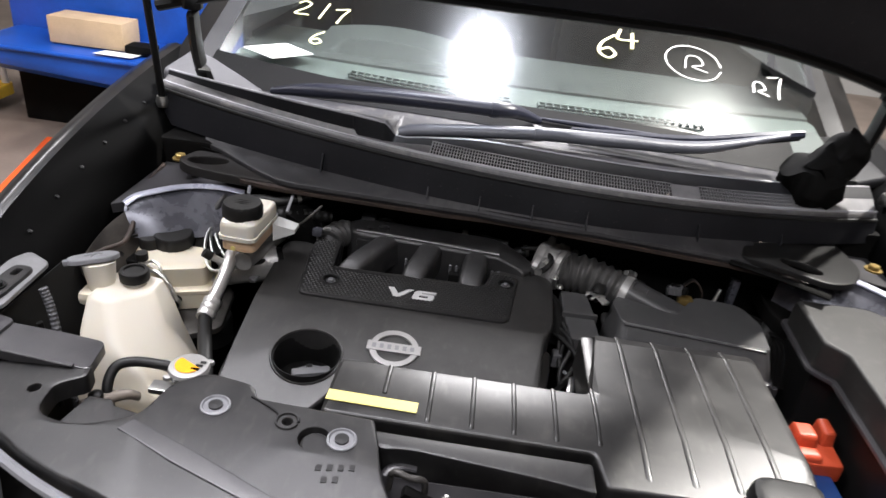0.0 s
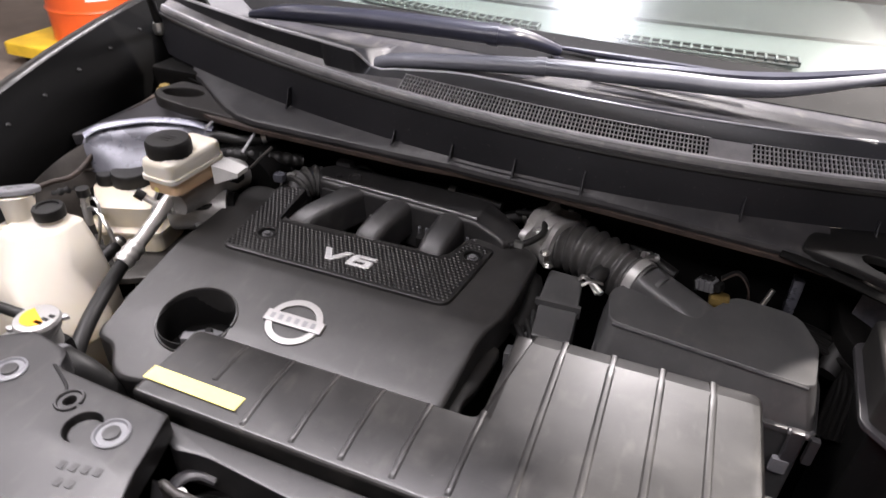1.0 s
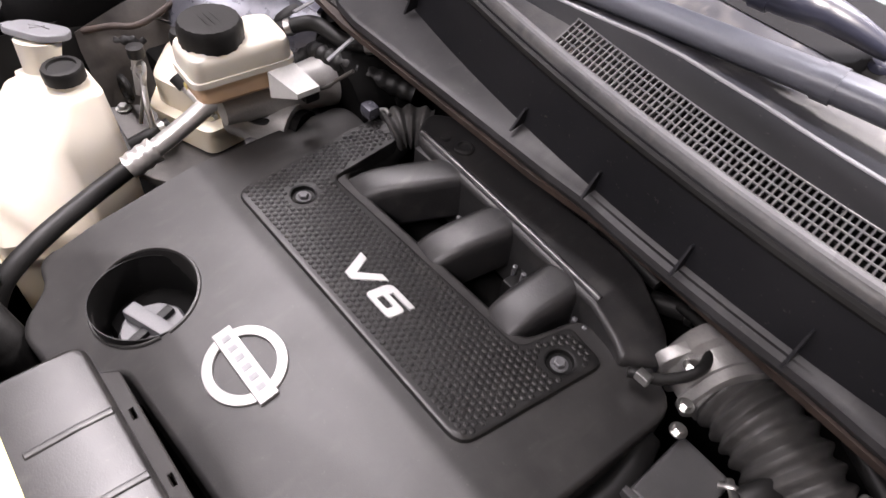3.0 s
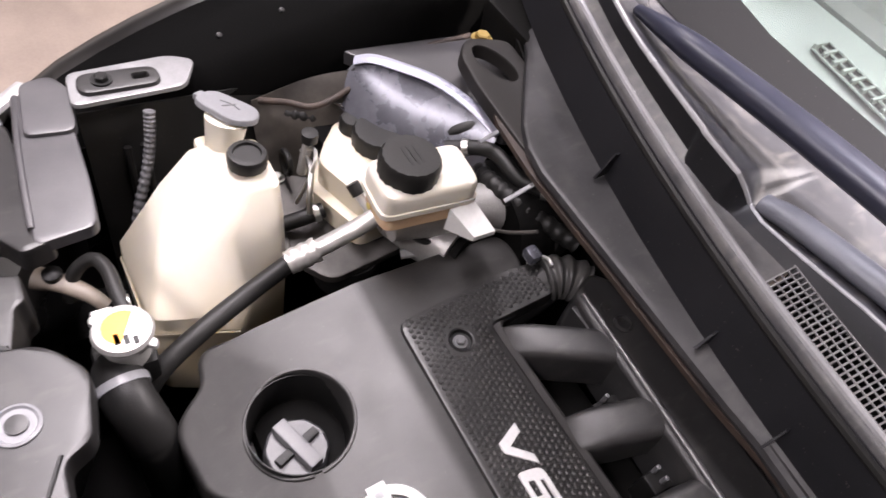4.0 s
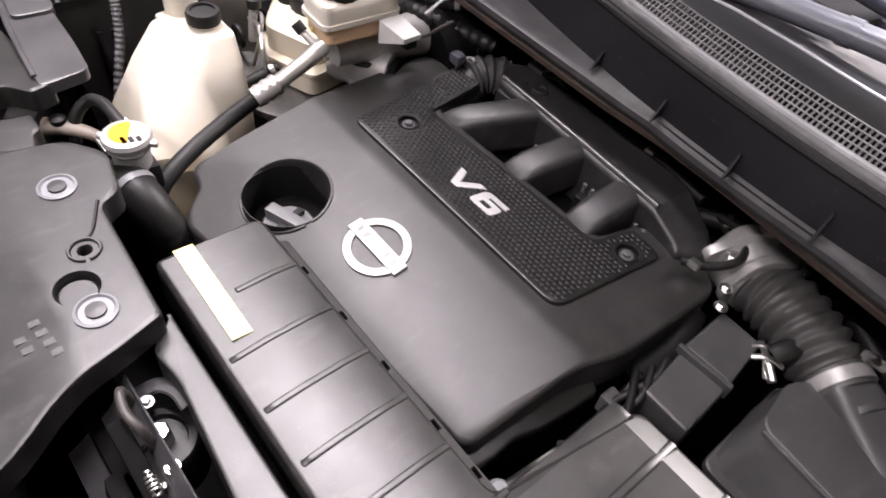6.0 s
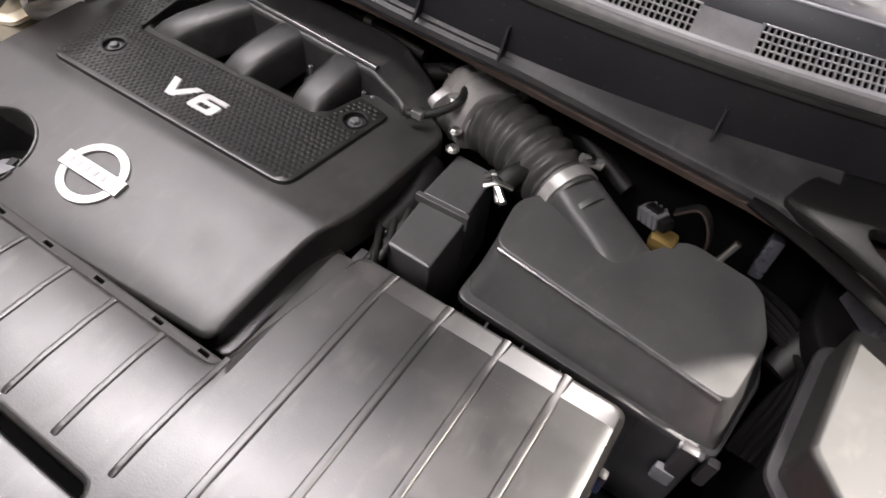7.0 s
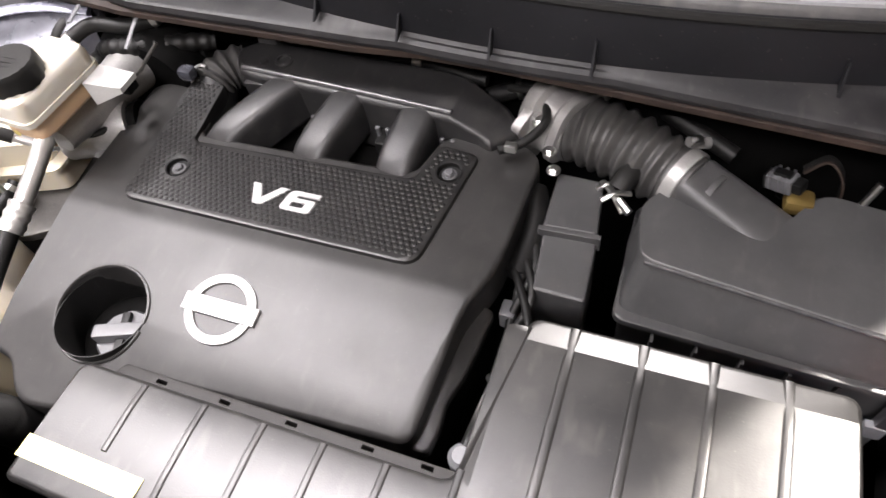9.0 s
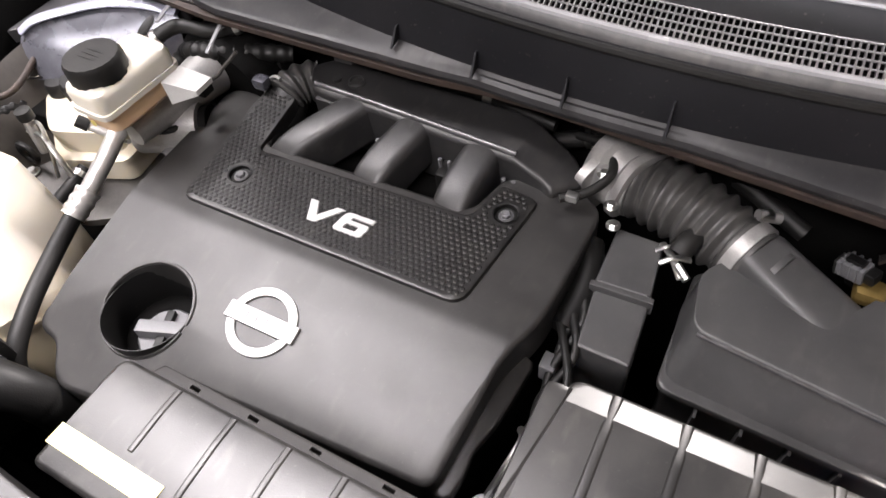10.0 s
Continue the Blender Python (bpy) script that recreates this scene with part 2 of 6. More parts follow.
def area2(poly):
    return sum(a[0] * b[1] - b[0] * a[1] for a, b in zip(poly, poly[1:] + poly[:1]))


def rounded(poly, r, n=4):
    """A polygon with its corners rounded; r is one radius or one for each corner."""
    out = []
    k = len(poly)
    for i in range(k):
        p, q, s = (Vector(poly[j % k][:2]) for j in (i - 1, i, i + 1))
        rr = r[i] if isinstance(r, (list, tuple)) else r
        a, b = (p - q), (s - q)
        d = min(rr, a.length * 0.45, b.length * 0.45)
        if d < 1e-5:
            out.append(tuple(q))
            continue
        p0, p1 = q + a.normalized() * d, q + b.normalized() * d
        for j in range(n + 1):
            t = j / n
            v = p0 * (1 - t) ** 2 + q * 2 * t * (1 - t) + p1 * t * t
            out.append((v.x, v.y))
    return out


def circle(cx, cy, r, n=24, ry=None, turn=0.0):
    ry = ry or r
    c, s = math.cos(radians(turn)), math.sin(radians(turn))
    pts = []
    for i in range(n):
        a = 2 * math.pi * i / n
        u, v = r * math.cos(a), ry * math.sin(a)
        pts.append((cx + u * c - v * s, cy + u * s + v * c))
    return pts


def inset(poly, d):
    """Offset inwards (counter-clockwise polygon) by d."""
    k = len(poly)
    out = []
    for i in range(k):
        p, q, s = (Vector(poly[j % k]) for j in (i - 1, i, i + 1))
        e, f = (q - p).normalized(), (s - q).normalized()
        n1, n2 = Vector((-e.y, e.x)), Vector((-f.y, f.x))
        m = n1 + n2
        m = m / max(m.length_squared, 0.3) * 2
        out.append(tuple(q + m * d))
    return out


def slab(outline, z, depth, bevel=0.004, holes=(), cuts=(), hole_depth=None, steps=2, chamfer_z=None, bm=None):
    """A plate with the outline given: z is a number or a function of (x, y); its upper edge is rounded, holes go through."""
    bm = bm or bmesh.new()
    zf = z if callable(z) else (lambda x, y: z)
    outline = list(outline)
    if area2(outline) < 0:
        outline.reverse()
    cz = chamfer_z or bevel
    fresh = []

    def loop_of(pts, drop):
        vs = [bm.verts.new((x, y, zf(x, y) - drop)) for x, y in pts]
        fresh.extend(vs)
        return vs

    def skin(a, b):
        k = len(a)
        for i in range(k):
            bm.faces.new((a[i], a[(i + 1) % k], b[(i + 1) % k], b[i]))

    rings = []
    for j in range(steps + 1):
        t = j / steps * math.pi / 2
        rings.append(loop_of(inset(outline, bevel * (1 - math.sin(t))) if bevel else outline, cz * (1 - math.cos(t))))
        if not bevel:
            break
    rings.append(loop_of(outline, depth))
    for a, b in zip(rings, rings[1:]):
        skin(a, b)
    edges = [bm.edges.get((rings[0][i], rings[0][(i + 1) % len(outline)])) for i in range(len(outline))]
    low = [bm.edges.get((rings[-1][i], rings[-1][(i + 1) % len(outline)])) for i in range(len(outline))]
    for h in holes:
        hb = min(bevel, 0.003)
        r0 = loop_of(h, 0)
        if area2(list(h)) < 0:
            r0.reverse()
        hp = [(v.co.x, v.co.y) for v in r0]
        r1 = loop_of(inset(hp, hb * 0.6), hb)
        r2 = loop_of(inset(hp, hb * 0.6), hole_depth or depth)
        skin(r1, r0)
        skin(r2, r1)
        edges += [bm.edges.get((r0[i], r0[(i + 1) % len(r0)])) for i in range(len(r0))]
        low += [bm.edges.get((r2[i], r2[(i + 1) % len(r2)])) for i in range(len(r2))]
    g = bmesh.ops.triangle_fill(bm, edges=edges, use_beauty=True)
    top = [f for f in g["geom"] if isinstance(f, bmesh.types.BMFace)]
    if not hole_depth or hole_depth == depth:
        bmesh.ops.triangle_fill(bm, edges=low, use_beauty=True)
    for axis, value in cuts:
        no = (1, 0, 0) if axis == "x" else (0, 1, 0)
        co = (value, 0, 0) if axis == "x" else (0, value, 0)
        geom = [f for f in top if f.is_valid]
        geom = list({e for f in geom for e in f.edges}) + list({v for f in geom for v in f.verts}) + geom
        res = bmesh.ops.bisect_plane(bm, geom=geom, plane_co=co, plane_no=no)
        top = list({x for x in res["geom"] if isinstance(x, bmesh.types.BMFace)} | {f for f in top if f.is_valid})
    if cuts:
        for v in {v for f in top if f.is_valid for v in f.verts}:
            v.co.z = zf(v.co.x, v.co.y)
    return bm


def box(lo, hi, bevel=0.003, bm=None, taper=0.0, segs=2):
    bm = bm or bmesh.new()
    cx, cy, cz = [(a + b) / 2 for a, b in zip(lo, hi)]
    sx, sy, sz = [b - a for a, b in zip(lo, hi)]
    g = bmesh.ops.create_cube(bm, size=1.0)
    for v in g["verts"]:
        k = 1 - taper if v.co.z > 0 else 1
        v.co = (cx + v.co.x * sx * k, cy + v.co.y * sy * k, cz + v.co.z * sz)
    if bevel:
        bevel = min(bevel, min(sx, sy, sz) * 0.45)
        es = list({e for v in g["verts"] for e in v.link_edges})
        bmesh.ops.bevel(bm, geom=es, offset=bevel, segments=segs, affect="EDGES", profile=0.6)
    return bm


def turned(bm, m):
    """Moves every vertex by the pose m."""
    bmesh.ops.transform(bm, matrix=m, verts=bm.verts)
    return bm


def lathe(profile, n=32, at=(0, 0, 0), axis=(0, 0, 1), bm=None, lobes=0, lobe=0.0, caps=True):
    """Turned body: profile of (radius, height) from the bottom up, round the axis."""
    bm = bm or bmesh.new()
    q = Vector((0, 0, 1)).rotation_difference(Vector(axis)).to_matrix()
    rings = []
    for r, h in profile:
        ring = []
        for i in range(n):
            a = 2 * math.pi * i / n
            rr = r * (1 + (lobe * math.cos(a * lobes) if lobes else 0))
            ring.append(bm.verts.new(Vector(at) + q @ Vector((rr * math.cos(a), rr * math.sin(a), h))))
        rings.append(ring)
    for a, b in zip(rings, rings[1:]):
        for i in range(n):
            bm.faces.new((a[i], a[(i + 1) % n], b[(i + 1) % n], b[i]))
    for ring in (rings[0], rings[-1]) if caps else ():
        if (ring[0].co - ring[n // 2].co).length > 1e-5:
            bm.faces.new(ring)
    return bm


def spline(pts, per=8):
    """Catmull-Rom through the points."""
    P = [Vector(p) for p in pts]
    P = [P[0] * 2 - P[1]] + P + [P[-1] * 2 - P[-2]]
    out = []
    for i in range(1, len(P) - 2):
        a, b, c, d = P[i - 1:i + 3]
        for j in range(per):
            t = j / per
            out.append(0.5 * (2 * b + (c - a) * t + (2 * a - 5 * b + 4 * c - d) * t * t + (3 * b - a - 3 * c + d) * t ** 3))
    out.append(P[-2])
    return out


def tube(pts, r, n=12, per=8, flat=1.0, ring=0.0, rings=0, bm=None, smooth_path=True, ends=True, up=(0, 0, 1)):
    """A hose along the points; r one radius or one per point; ring and rings: bellows; flat squeezes its height."""
    bm = bm or bmesh.new()
    path = spline(pts, per) if smooth_path and len(pts) > 2 else [Vector(p) for p in pts]
    if rings and len(path) < rings * 6:
        dense = []
        k = rings * 6
        for j in range(k + 1):
            f = j / k * (len(path) - 1)
            i = min(int(f), len(path) - 2)
            dense.append(path[i].lerp(path[i + 1], f - i))
        path = dense
    k = len(path)
    loops = []
    for i, p in enumerate(path):
        d = (path[min(i + 1, k - 1)] - path[max(i - 1, 0)]).normalized()
        u = Vector(up)
        if abs(d.dot(u)) > 0.93:
            u = Vector((1, 0, 0))
        s = d.cross(u).normalized()
        w = s.cross(d).normalized()
        t = i / (k - 1)
        if isinstance(r, (list, tuple)):
            f = t * (len(r) - 1)
            j = min(int(f), len(r) - 2)
            rr = r[j] + (r[j + 1] - r[j]) * (f - j)
        else:
            rr = r
        if rings:
            rr *= 1 + ring * math.sin(t * rings * 2 * math.pi)
        loops.append([bm.verts.new(p + s * (rr * math.cos(2 * math.pi * a / n)) + w * (rr * flat * math.sin(2 * math.pi * a / n))) for a in range(n)])
    for a, b in zip(loops, loops[1:]):
        for i in range(n):
            bm.faces.new((a[i], a[(i + 1) % n], b[(i + 1) % n], b[i]))
    if ends:
        bm.faces.new(loops[0])
        bm.faces.new(loops[-1])
    return bm


def loft(rings, caps=True, bm=None, closed=True):
    """Skin over rings of equal length."""
    bm = bm or bmesh.new()
    L = [[bm.verts.new(p) for p in ring] for ring in rings]
    n = len(L[0])
    for a, b in zip(L, L[1:]):
        for i in range(n if closed else n - 1):
            bm.faces.new((a[i], a[(i + 1) % n], b[(i + 1) % n], b[i]))
    if caps and closed:
        bm.faces.new(L[0])
        bm.faces.new(L[-1])
    return bm


def bolt(parent, at, r=0.008, axis=(0, 0, 1), mat="steel", name="bolt", label="", n=6):
    bm = lathe([(r * 1.5, 0), (r * 1.5, r * 0.25)], 20, at, axis)
    lathe([(r, r * 0.25), (r, r * 0.9), (r * 0.8, r * 1.05), (0.0001, r * 1.05)], n, at, axis, bm)
    return part(name, bm, mat, parent, label)


# ---------------------------------------------------------------- the garage
def building():
    bm = box((-6, -5, -0.12), (6, 8, 0.0), 0)
    lone("floor", bm, "concrete", "dusty beige concrete workshop floor", "floor", "structure", smooth=False)
    for nm, lo, hi in (("wall_west", (-6.2, -5, 0), (-6, 8, 4.2)), ("wall_east", (6, -5, 0), (6.2, 8, 4.2)),
                       ("wall_north", (-6.2, 8, 0), (6.2, 8.2, 4.2)), ("wall_south", (-6.2, -5.2, 0), (6.2, -5, 4.2))):
        lone(nm, box(lo, hi, 0), "wall", "painted pale workshop wall", "wall", "structure", smooth=False)
    lone("ceiling", box((-6.2, -5.2, 4.2), (6.2, 8.2, 4.35), 0), "ceiling", "pale sheet workshop ceiling", "ceiling", "structure", smooth=False)


# Fifth and sixth lamps are unseen fill, added to brighten drums and bay.
LAMPS = [((1.75, 1.92, 3.6), 0.06, 0.06), ((-1.6, 0.9, 3.6), 1.8, 0.8), ((-0.50, 1.22, 3.6), 0.95, 0.30), ((-0.17, 2.25, 3.6), 0.28, 0.24), ((-2.9, 2.6, 3.6), 0.35, 1.2), ((0.0, -1.2, 3.6), 1.8, 0.6), ((0.35, 5.2, 3.6), 0.45, 1.9)]
WATTS = [430, 90, 80, 80, 12, 58, 690]
TINT = [(1.0, 0.93, 0.84), (1.0, 0.94, 0.97), (1.0, 0.94, 0.97), (0.93, 0.93, 1.0), (1.0, 0.94, 0.97), (1.0, 0.94, 0.97), (1.0, 0.94, 0.90)]


def ceiling_lamps():
    for (at, sx, sy), w, tint in zip(LAMPS, WATTS, TINT):
        t = thing("ceiling_lamp", (at[0], at[1], 4.2), "white panel lamp under the ceiling, placed for the light it gives", "ceiling lamp", "ceiling lamps")
        x, y, z = at
        part("housing", box((x - sx / 2 - 0.03, y - sy / 2 - 0.03, z + 0.02), (x + sx / 2 + 0.03, y + sy / 2 + 0.03, z + 0.09), 0.01), "white", t)
        part("diffuser", box((x - sx / 2, y - sy / 2, z + 0.004), (x + sx / 2, y + sy / 2, z + 0.02), 0.004), "lamp", t)
        for dx in (-sx / 3, sx / 3):
            part("hanger", tube([(x + dx, y, z + 0.09), (x + dx, y, 4.2)], 0.006, 8), "steel", t)
        area_lamp("ceiling_light", (x, y, z), (x, y, 0), sx, sy, w, tint)


building()
ceiling_lamps()


# ---------------------------------------------------------------- car shell
def y_edge(x):
    return 1.160 + (0.24 if x < 0.10 else 0.30) * (x - 0.10) ** 2


def z_edge(x):
    return 1.122 - 0.035 * x


def y_lip(x):
    return max(1.140, y_edge(x) - 0.11) if x < -0.1 else 1.146 - 0.07 * max(0, x) - 0.22 * max(0, x - 0.45)


def z_lip(x):
    return 1.045 - 0.02 * x


def y_base(x):
    return 1.385 + 0.16 * x * x + 0.25 * max(0, abs(x) - 0.55) ** 2


def z_base(x):
    return 1.165 - 0.02 * x - 0.06 * x * x


def strip(xs, profile, bm=None):
    """Sheet through the places that profile(x) gives, x by x."""
    return loft([profile(x) for x in xs], caps=False, closed=False, bm=bm)


def thick(bm, t=0.003):
    bmesh.ops.recalc_face_normals(bm, faces=bm.faces)
    bmesh.ops.solidify(bm, geom=bm.faces[:], thickness=t)
    return bm


car = thing("car_body", (0, 1.0, 0.3), "black car front end with open engine bay", "car")


def fender_z(y):
    return 0.925 + (y - 0.61) * 0.48 - 0.30 * max(0, y - 0.80) * (y - 0.80) ** 0.5 if y > 0.80 else 0.925 + (y - 0.61) * 0.48


def fender_x(y):
    return 0.875 - 0.55 * max(0, 0.72 - y) ** 1.2


def fenders():
    ys = [0.45 + 0.05 * i for i in range(24)]
    for s, nm in ((-1, "left"), (1, "right")):
        def prof(y):
            z, x = fender_z(y), fender_x(y)
            return [(s * (x - 0.012), y, z - 0.004), (s * x, y, z), (s * (x + 0.02), y, z - 0.004), (s * (x + 0.045), y, z - 0.03), (s * (x + 0.07), y, z - 0.10), (s * (x + 0.085), y, z - 0.3), (s * (x + 0.085), y, z - 0.6)]
        def gut(y):
            z, x = fender_z(y), fender_x(y)
            return [(s * (x - 0.115), y, z - 0.20), (s * (x - 0.105), y, z - 0.085), (s * (x - 0.07), y, z - 0.045), (s * (x - 0.03), y, z - 0.022), (s * (x - 0.012), y, z - 0.004)]
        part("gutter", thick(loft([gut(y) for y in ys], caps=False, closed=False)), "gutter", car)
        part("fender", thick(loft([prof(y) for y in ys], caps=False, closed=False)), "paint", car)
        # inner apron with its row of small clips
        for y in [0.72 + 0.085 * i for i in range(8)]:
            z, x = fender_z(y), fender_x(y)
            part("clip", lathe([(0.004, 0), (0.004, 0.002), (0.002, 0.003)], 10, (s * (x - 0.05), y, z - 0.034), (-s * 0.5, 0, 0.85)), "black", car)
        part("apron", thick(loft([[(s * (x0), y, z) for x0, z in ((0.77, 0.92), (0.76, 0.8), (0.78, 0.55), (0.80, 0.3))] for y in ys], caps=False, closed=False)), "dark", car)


fenders()


def shell():
    xs = [-0.86 + 0.08 * i for i in range(22)]
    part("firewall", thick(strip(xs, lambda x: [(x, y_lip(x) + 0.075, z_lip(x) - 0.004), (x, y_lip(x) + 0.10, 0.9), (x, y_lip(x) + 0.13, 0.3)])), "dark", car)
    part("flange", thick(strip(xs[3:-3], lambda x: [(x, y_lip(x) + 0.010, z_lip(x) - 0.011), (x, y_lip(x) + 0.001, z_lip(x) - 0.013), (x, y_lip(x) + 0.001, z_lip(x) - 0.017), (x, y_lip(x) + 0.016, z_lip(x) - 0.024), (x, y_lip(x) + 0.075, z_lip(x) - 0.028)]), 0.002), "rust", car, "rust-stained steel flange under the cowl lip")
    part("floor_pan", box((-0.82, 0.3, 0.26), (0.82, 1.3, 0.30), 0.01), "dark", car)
    part("front_bumper", loft([[(x, 0.40 + 0.45 * abs(x) ** 2.2 - dy, z) for dy, z in ((0.0, 0.90), (0.05, 0.885), (0.10, 0.83), (0.12, 0.7), (0.10, 0.3), (0.0, 0.28), (-0.04, 0.6), (-0.03, 0.88))] for x in [-0.88 + 0.08 * i for i in range(23)]]), "paint", car)
    # strut towers: a sloping pressed sheet with a folded seam along its top
    rim = [(0.745, 1.050, 1.006), (0.73, 1.068, 1.016), (0.70, 1.095, 1.020), (0.66, 1.13, 1.020), (0.605, 1.155, 1.016), (0.555, 1.17, 1.006)]
    foot = [(0.735, 1.015, 0.955), (0.71, 1.022, 0.955), (0.675, 1.035, 0.95), (0.63, 1.065, 0.945), (0.58, 1.10, 0.94), (0.535, 1.135, 0.935)]
    for s in (-1, 1):
        rows = []
        for k in range(6):
            f = k / 5
            rows.append([(s * p.x, p.y, p.z + 0.010 * math.sin(math.pi * f)) for p in spline([Vector(a).lerp(Vector(b), f) for a, b in zip(rim, foot)], 5)])
        tower = part("strut_tower", thick(loft(rows, caps=False, closed=False), 0.002), "sheet", car, "shiny blue-grey painted strut tower")
        part("seam_flange", tube([(s * x, y, z + 0.003) for x, y, z in rim], 0.010, 10, flat=0.45), "seam", tower, "bright seam")
        part("tower_top", slab(rounded([(s * 0.775, 1.04), (s * 0.70, 1.10), (s * 0.605, 1.16), (s * 0.55, 1.18), (s * 0.57, 1.30), (s * 0.79, 1.34), (s * 0.80, 1.10)], 0.01), 1.008, 0.02, 0.003), "bracket", tower)
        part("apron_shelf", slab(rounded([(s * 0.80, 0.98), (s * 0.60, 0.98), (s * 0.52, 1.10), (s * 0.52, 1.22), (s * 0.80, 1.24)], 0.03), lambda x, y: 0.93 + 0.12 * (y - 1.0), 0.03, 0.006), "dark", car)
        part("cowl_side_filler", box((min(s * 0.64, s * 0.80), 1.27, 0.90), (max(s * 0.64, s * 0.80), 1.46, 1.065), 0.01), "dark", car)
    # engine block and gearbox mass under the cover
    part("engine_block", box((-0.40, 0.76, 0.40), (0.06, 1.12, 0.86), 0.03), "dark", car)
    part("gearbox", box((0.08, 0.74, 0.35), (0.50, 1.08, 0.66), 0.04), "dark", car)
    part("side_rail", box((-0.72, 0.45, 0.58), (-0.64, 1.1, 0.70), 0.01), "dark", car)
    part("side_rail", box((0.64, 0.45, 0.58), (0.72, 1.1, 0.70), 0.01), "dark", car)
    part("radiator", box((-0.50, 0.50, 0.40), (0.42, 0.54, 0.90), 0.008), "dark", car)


shell()
for wx in (-0.80, 0.80):
    for wy in (0.98, 3.5):
        tyre = part("wheel", lathe([(0.20, -0.10), (0.34, -0.11), (0.365, -0.08), (0.37, 0.0), (0.365, 0.08), (0.34, 0.11), (0.20, 0.10)], 36, (wx, wy, 0.37), (1, 0, 0)), "rubber", car)
        part("rim", lathe([(0.08, -0.105), (0.20, -0.102), (0.20, 0.102), (0.08, 0.105)], 30, (wx, wy, 0.37), (1, 0, 0)), "greycap", tyre)


# ---------------------------------------------------------------- cowl, windscreen, wipers, dash
cowl = thing("cowl_panel", (0, 1.25, 1.04), "weathered black plastic cowl panel below the windscreen", "cowl panel")


def build_cowl():
    xs = [-0.80 + 0.04 * i for i in range(40)]

    def foot(x):
        near = y_edge(x) - 0.026
        l = min(y_lip(x), near)
        return l + (near - l) * min(1, max(0, (-x - 0.46) / 0.2))

    def ledge(x):
        e, l, zl = y_edge(x), foot(x), z_lip(x)
        return [(x, l + 0.002, zl - 0.010), (x, l - 0.001, zl - 0.003), (x, l + 0.001, zl + 0.003), (x, l + 0.006, zl + 0.006), (x, l + 0.5 * (e - 0.014 - l), zl + 0.009), (x, e - 0.013, zl + 0.014)]

    def wall(x):
        e, z, zl = y_edge(x), z_edge(x), z_lip(x)
        return [(x, e - 0.014, zl + 0.012), (x, e - 0.011, zl + 0.030), (x, e - 0.005, z - 0.008), (x, e, z)]

    # Same plastic twice: the ledge in its lit tone, the wall shaded.
    part("front_ledge", thick(strip([x for x in xs if -0.72 < x < 0.50], ledge), 0.0025), "cowl_ledge", cowl, "scuffed grey ledge with a rounded lip, lit tone in its colour")
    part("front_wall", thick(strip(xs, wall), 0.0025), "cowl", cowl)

    def seal(x):
        e, z = y_edge(x), z_edge(x)
        return [(x, e + 0.004 + 0.005 * math.cos(a), z + 0.001 + 0.005 * math.sin(a)) for a in [i * math.pi / 4 for i in range(8)]]

    part("rubber_seal", loft([[(x, y - 0.008, z - 0.006) for x, y, z in seal(x)] for x in xs]), "rubber", cowl)

    def mix(x, table):
        for (a, *p), (b, *q) in zip(table, table[1:]):
            if x <= b:
                f = min(1, max(0, (x - a) / (b - a)))
                return [u + f * (v - u) for u, v in zip(p, q)]
        return table[-1][1:]

    # the step behind the grille: high beside the front wiper's root, dipping under it
    STEP = [(-0.80, 0.036, 0.018, 0.040, 0.026), (-0.58, 0.028, 0.020, 0.029, 0.040), (-0.50, 0.026, 0.020, 0.018, 0.047), (-0.42, 0.026, 0.020, 0.020, 0.049), (-0.345, 0.026, 0.020, 0.022, 0.050),
            (-0.338, 0.018, 0.014, 0.020, 0.050), (-0.285, 0.024, 0.012, 0.030, 0.046), (-0.274, 0.028, 0.010, 0.042, 0.032), (-0.264, 0.032, 0.010, 0.056, 0.014), (-0.24, 0.034, 0.012, 0.052, 0.016), (-0.20, 0.036, 0.018, 0.050, 0.026), (-0.10, 0.040, 0.026, 0.066, 0.038), (0.0, 0.040, 0.027, 0.070, 0.040), (0.80, 0.040, 0.027, 0.070, 0.040)]
    xf = sorted(set([round(x, 3) for x in xs] + [round(-0.35 + 0.005 * i, 3) for i in range(22)]))

    def top1(x):
        e, z = y_edge(x), z_edge(x)
        return [(x, e, z - 0.004), (x, e + 0.002, z + 0.003), (x, e + 0.005, z + 0.007), (x, e + 0.009, z + 0.0095), (x, e + 0.0125, z + 0.010), (x, e + 0.0135, z + 0.007)]

    def top2(x):
        b, zb = y_base(x), z_base(x)
        _, _, dy, dz = mix(x, STEP)
        y, z = y_edge(x) + dy, z_edge(x) + dz
        return [(x, y, z), (x, y + 0.005, z + 0.001), (x, y + 0.016, z - 0.002), (x, (y_edge(x) + b) / 2 + 0.04, zb - 0.014), (x, b - 0.03, zb - 0.012), (x, b + 0.01, zb - 0.004)]

    def step(x):
        e, z = y_edge(x), z_edge(x)
        ay, az, ty, tz = mix(x, STEP)
        return [(x, e + ay, z + az - 0.002), (x, e + 0.6 * ay + 0.4 * ty, z + 0.6 * az + 0.4 * tz), (x, e + ty, z + tz)]

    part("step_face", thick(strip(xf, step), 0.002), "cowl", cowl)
    # Thin tubes carry the painted highlight along step and front edge.
    part("step_edge", tube([(x, y_edge(x) + mix(x, STEP)[2] + 0.001, z_edge(x) + mix(x, STEP)[3]) for x in xf], 0.0034, 8, per=1), "edge", cowl, "rounded step edge, its highlight in the colour")
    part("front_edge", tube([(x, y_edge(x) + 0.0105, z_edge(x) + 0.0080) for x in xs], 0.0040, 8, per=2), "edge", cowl)
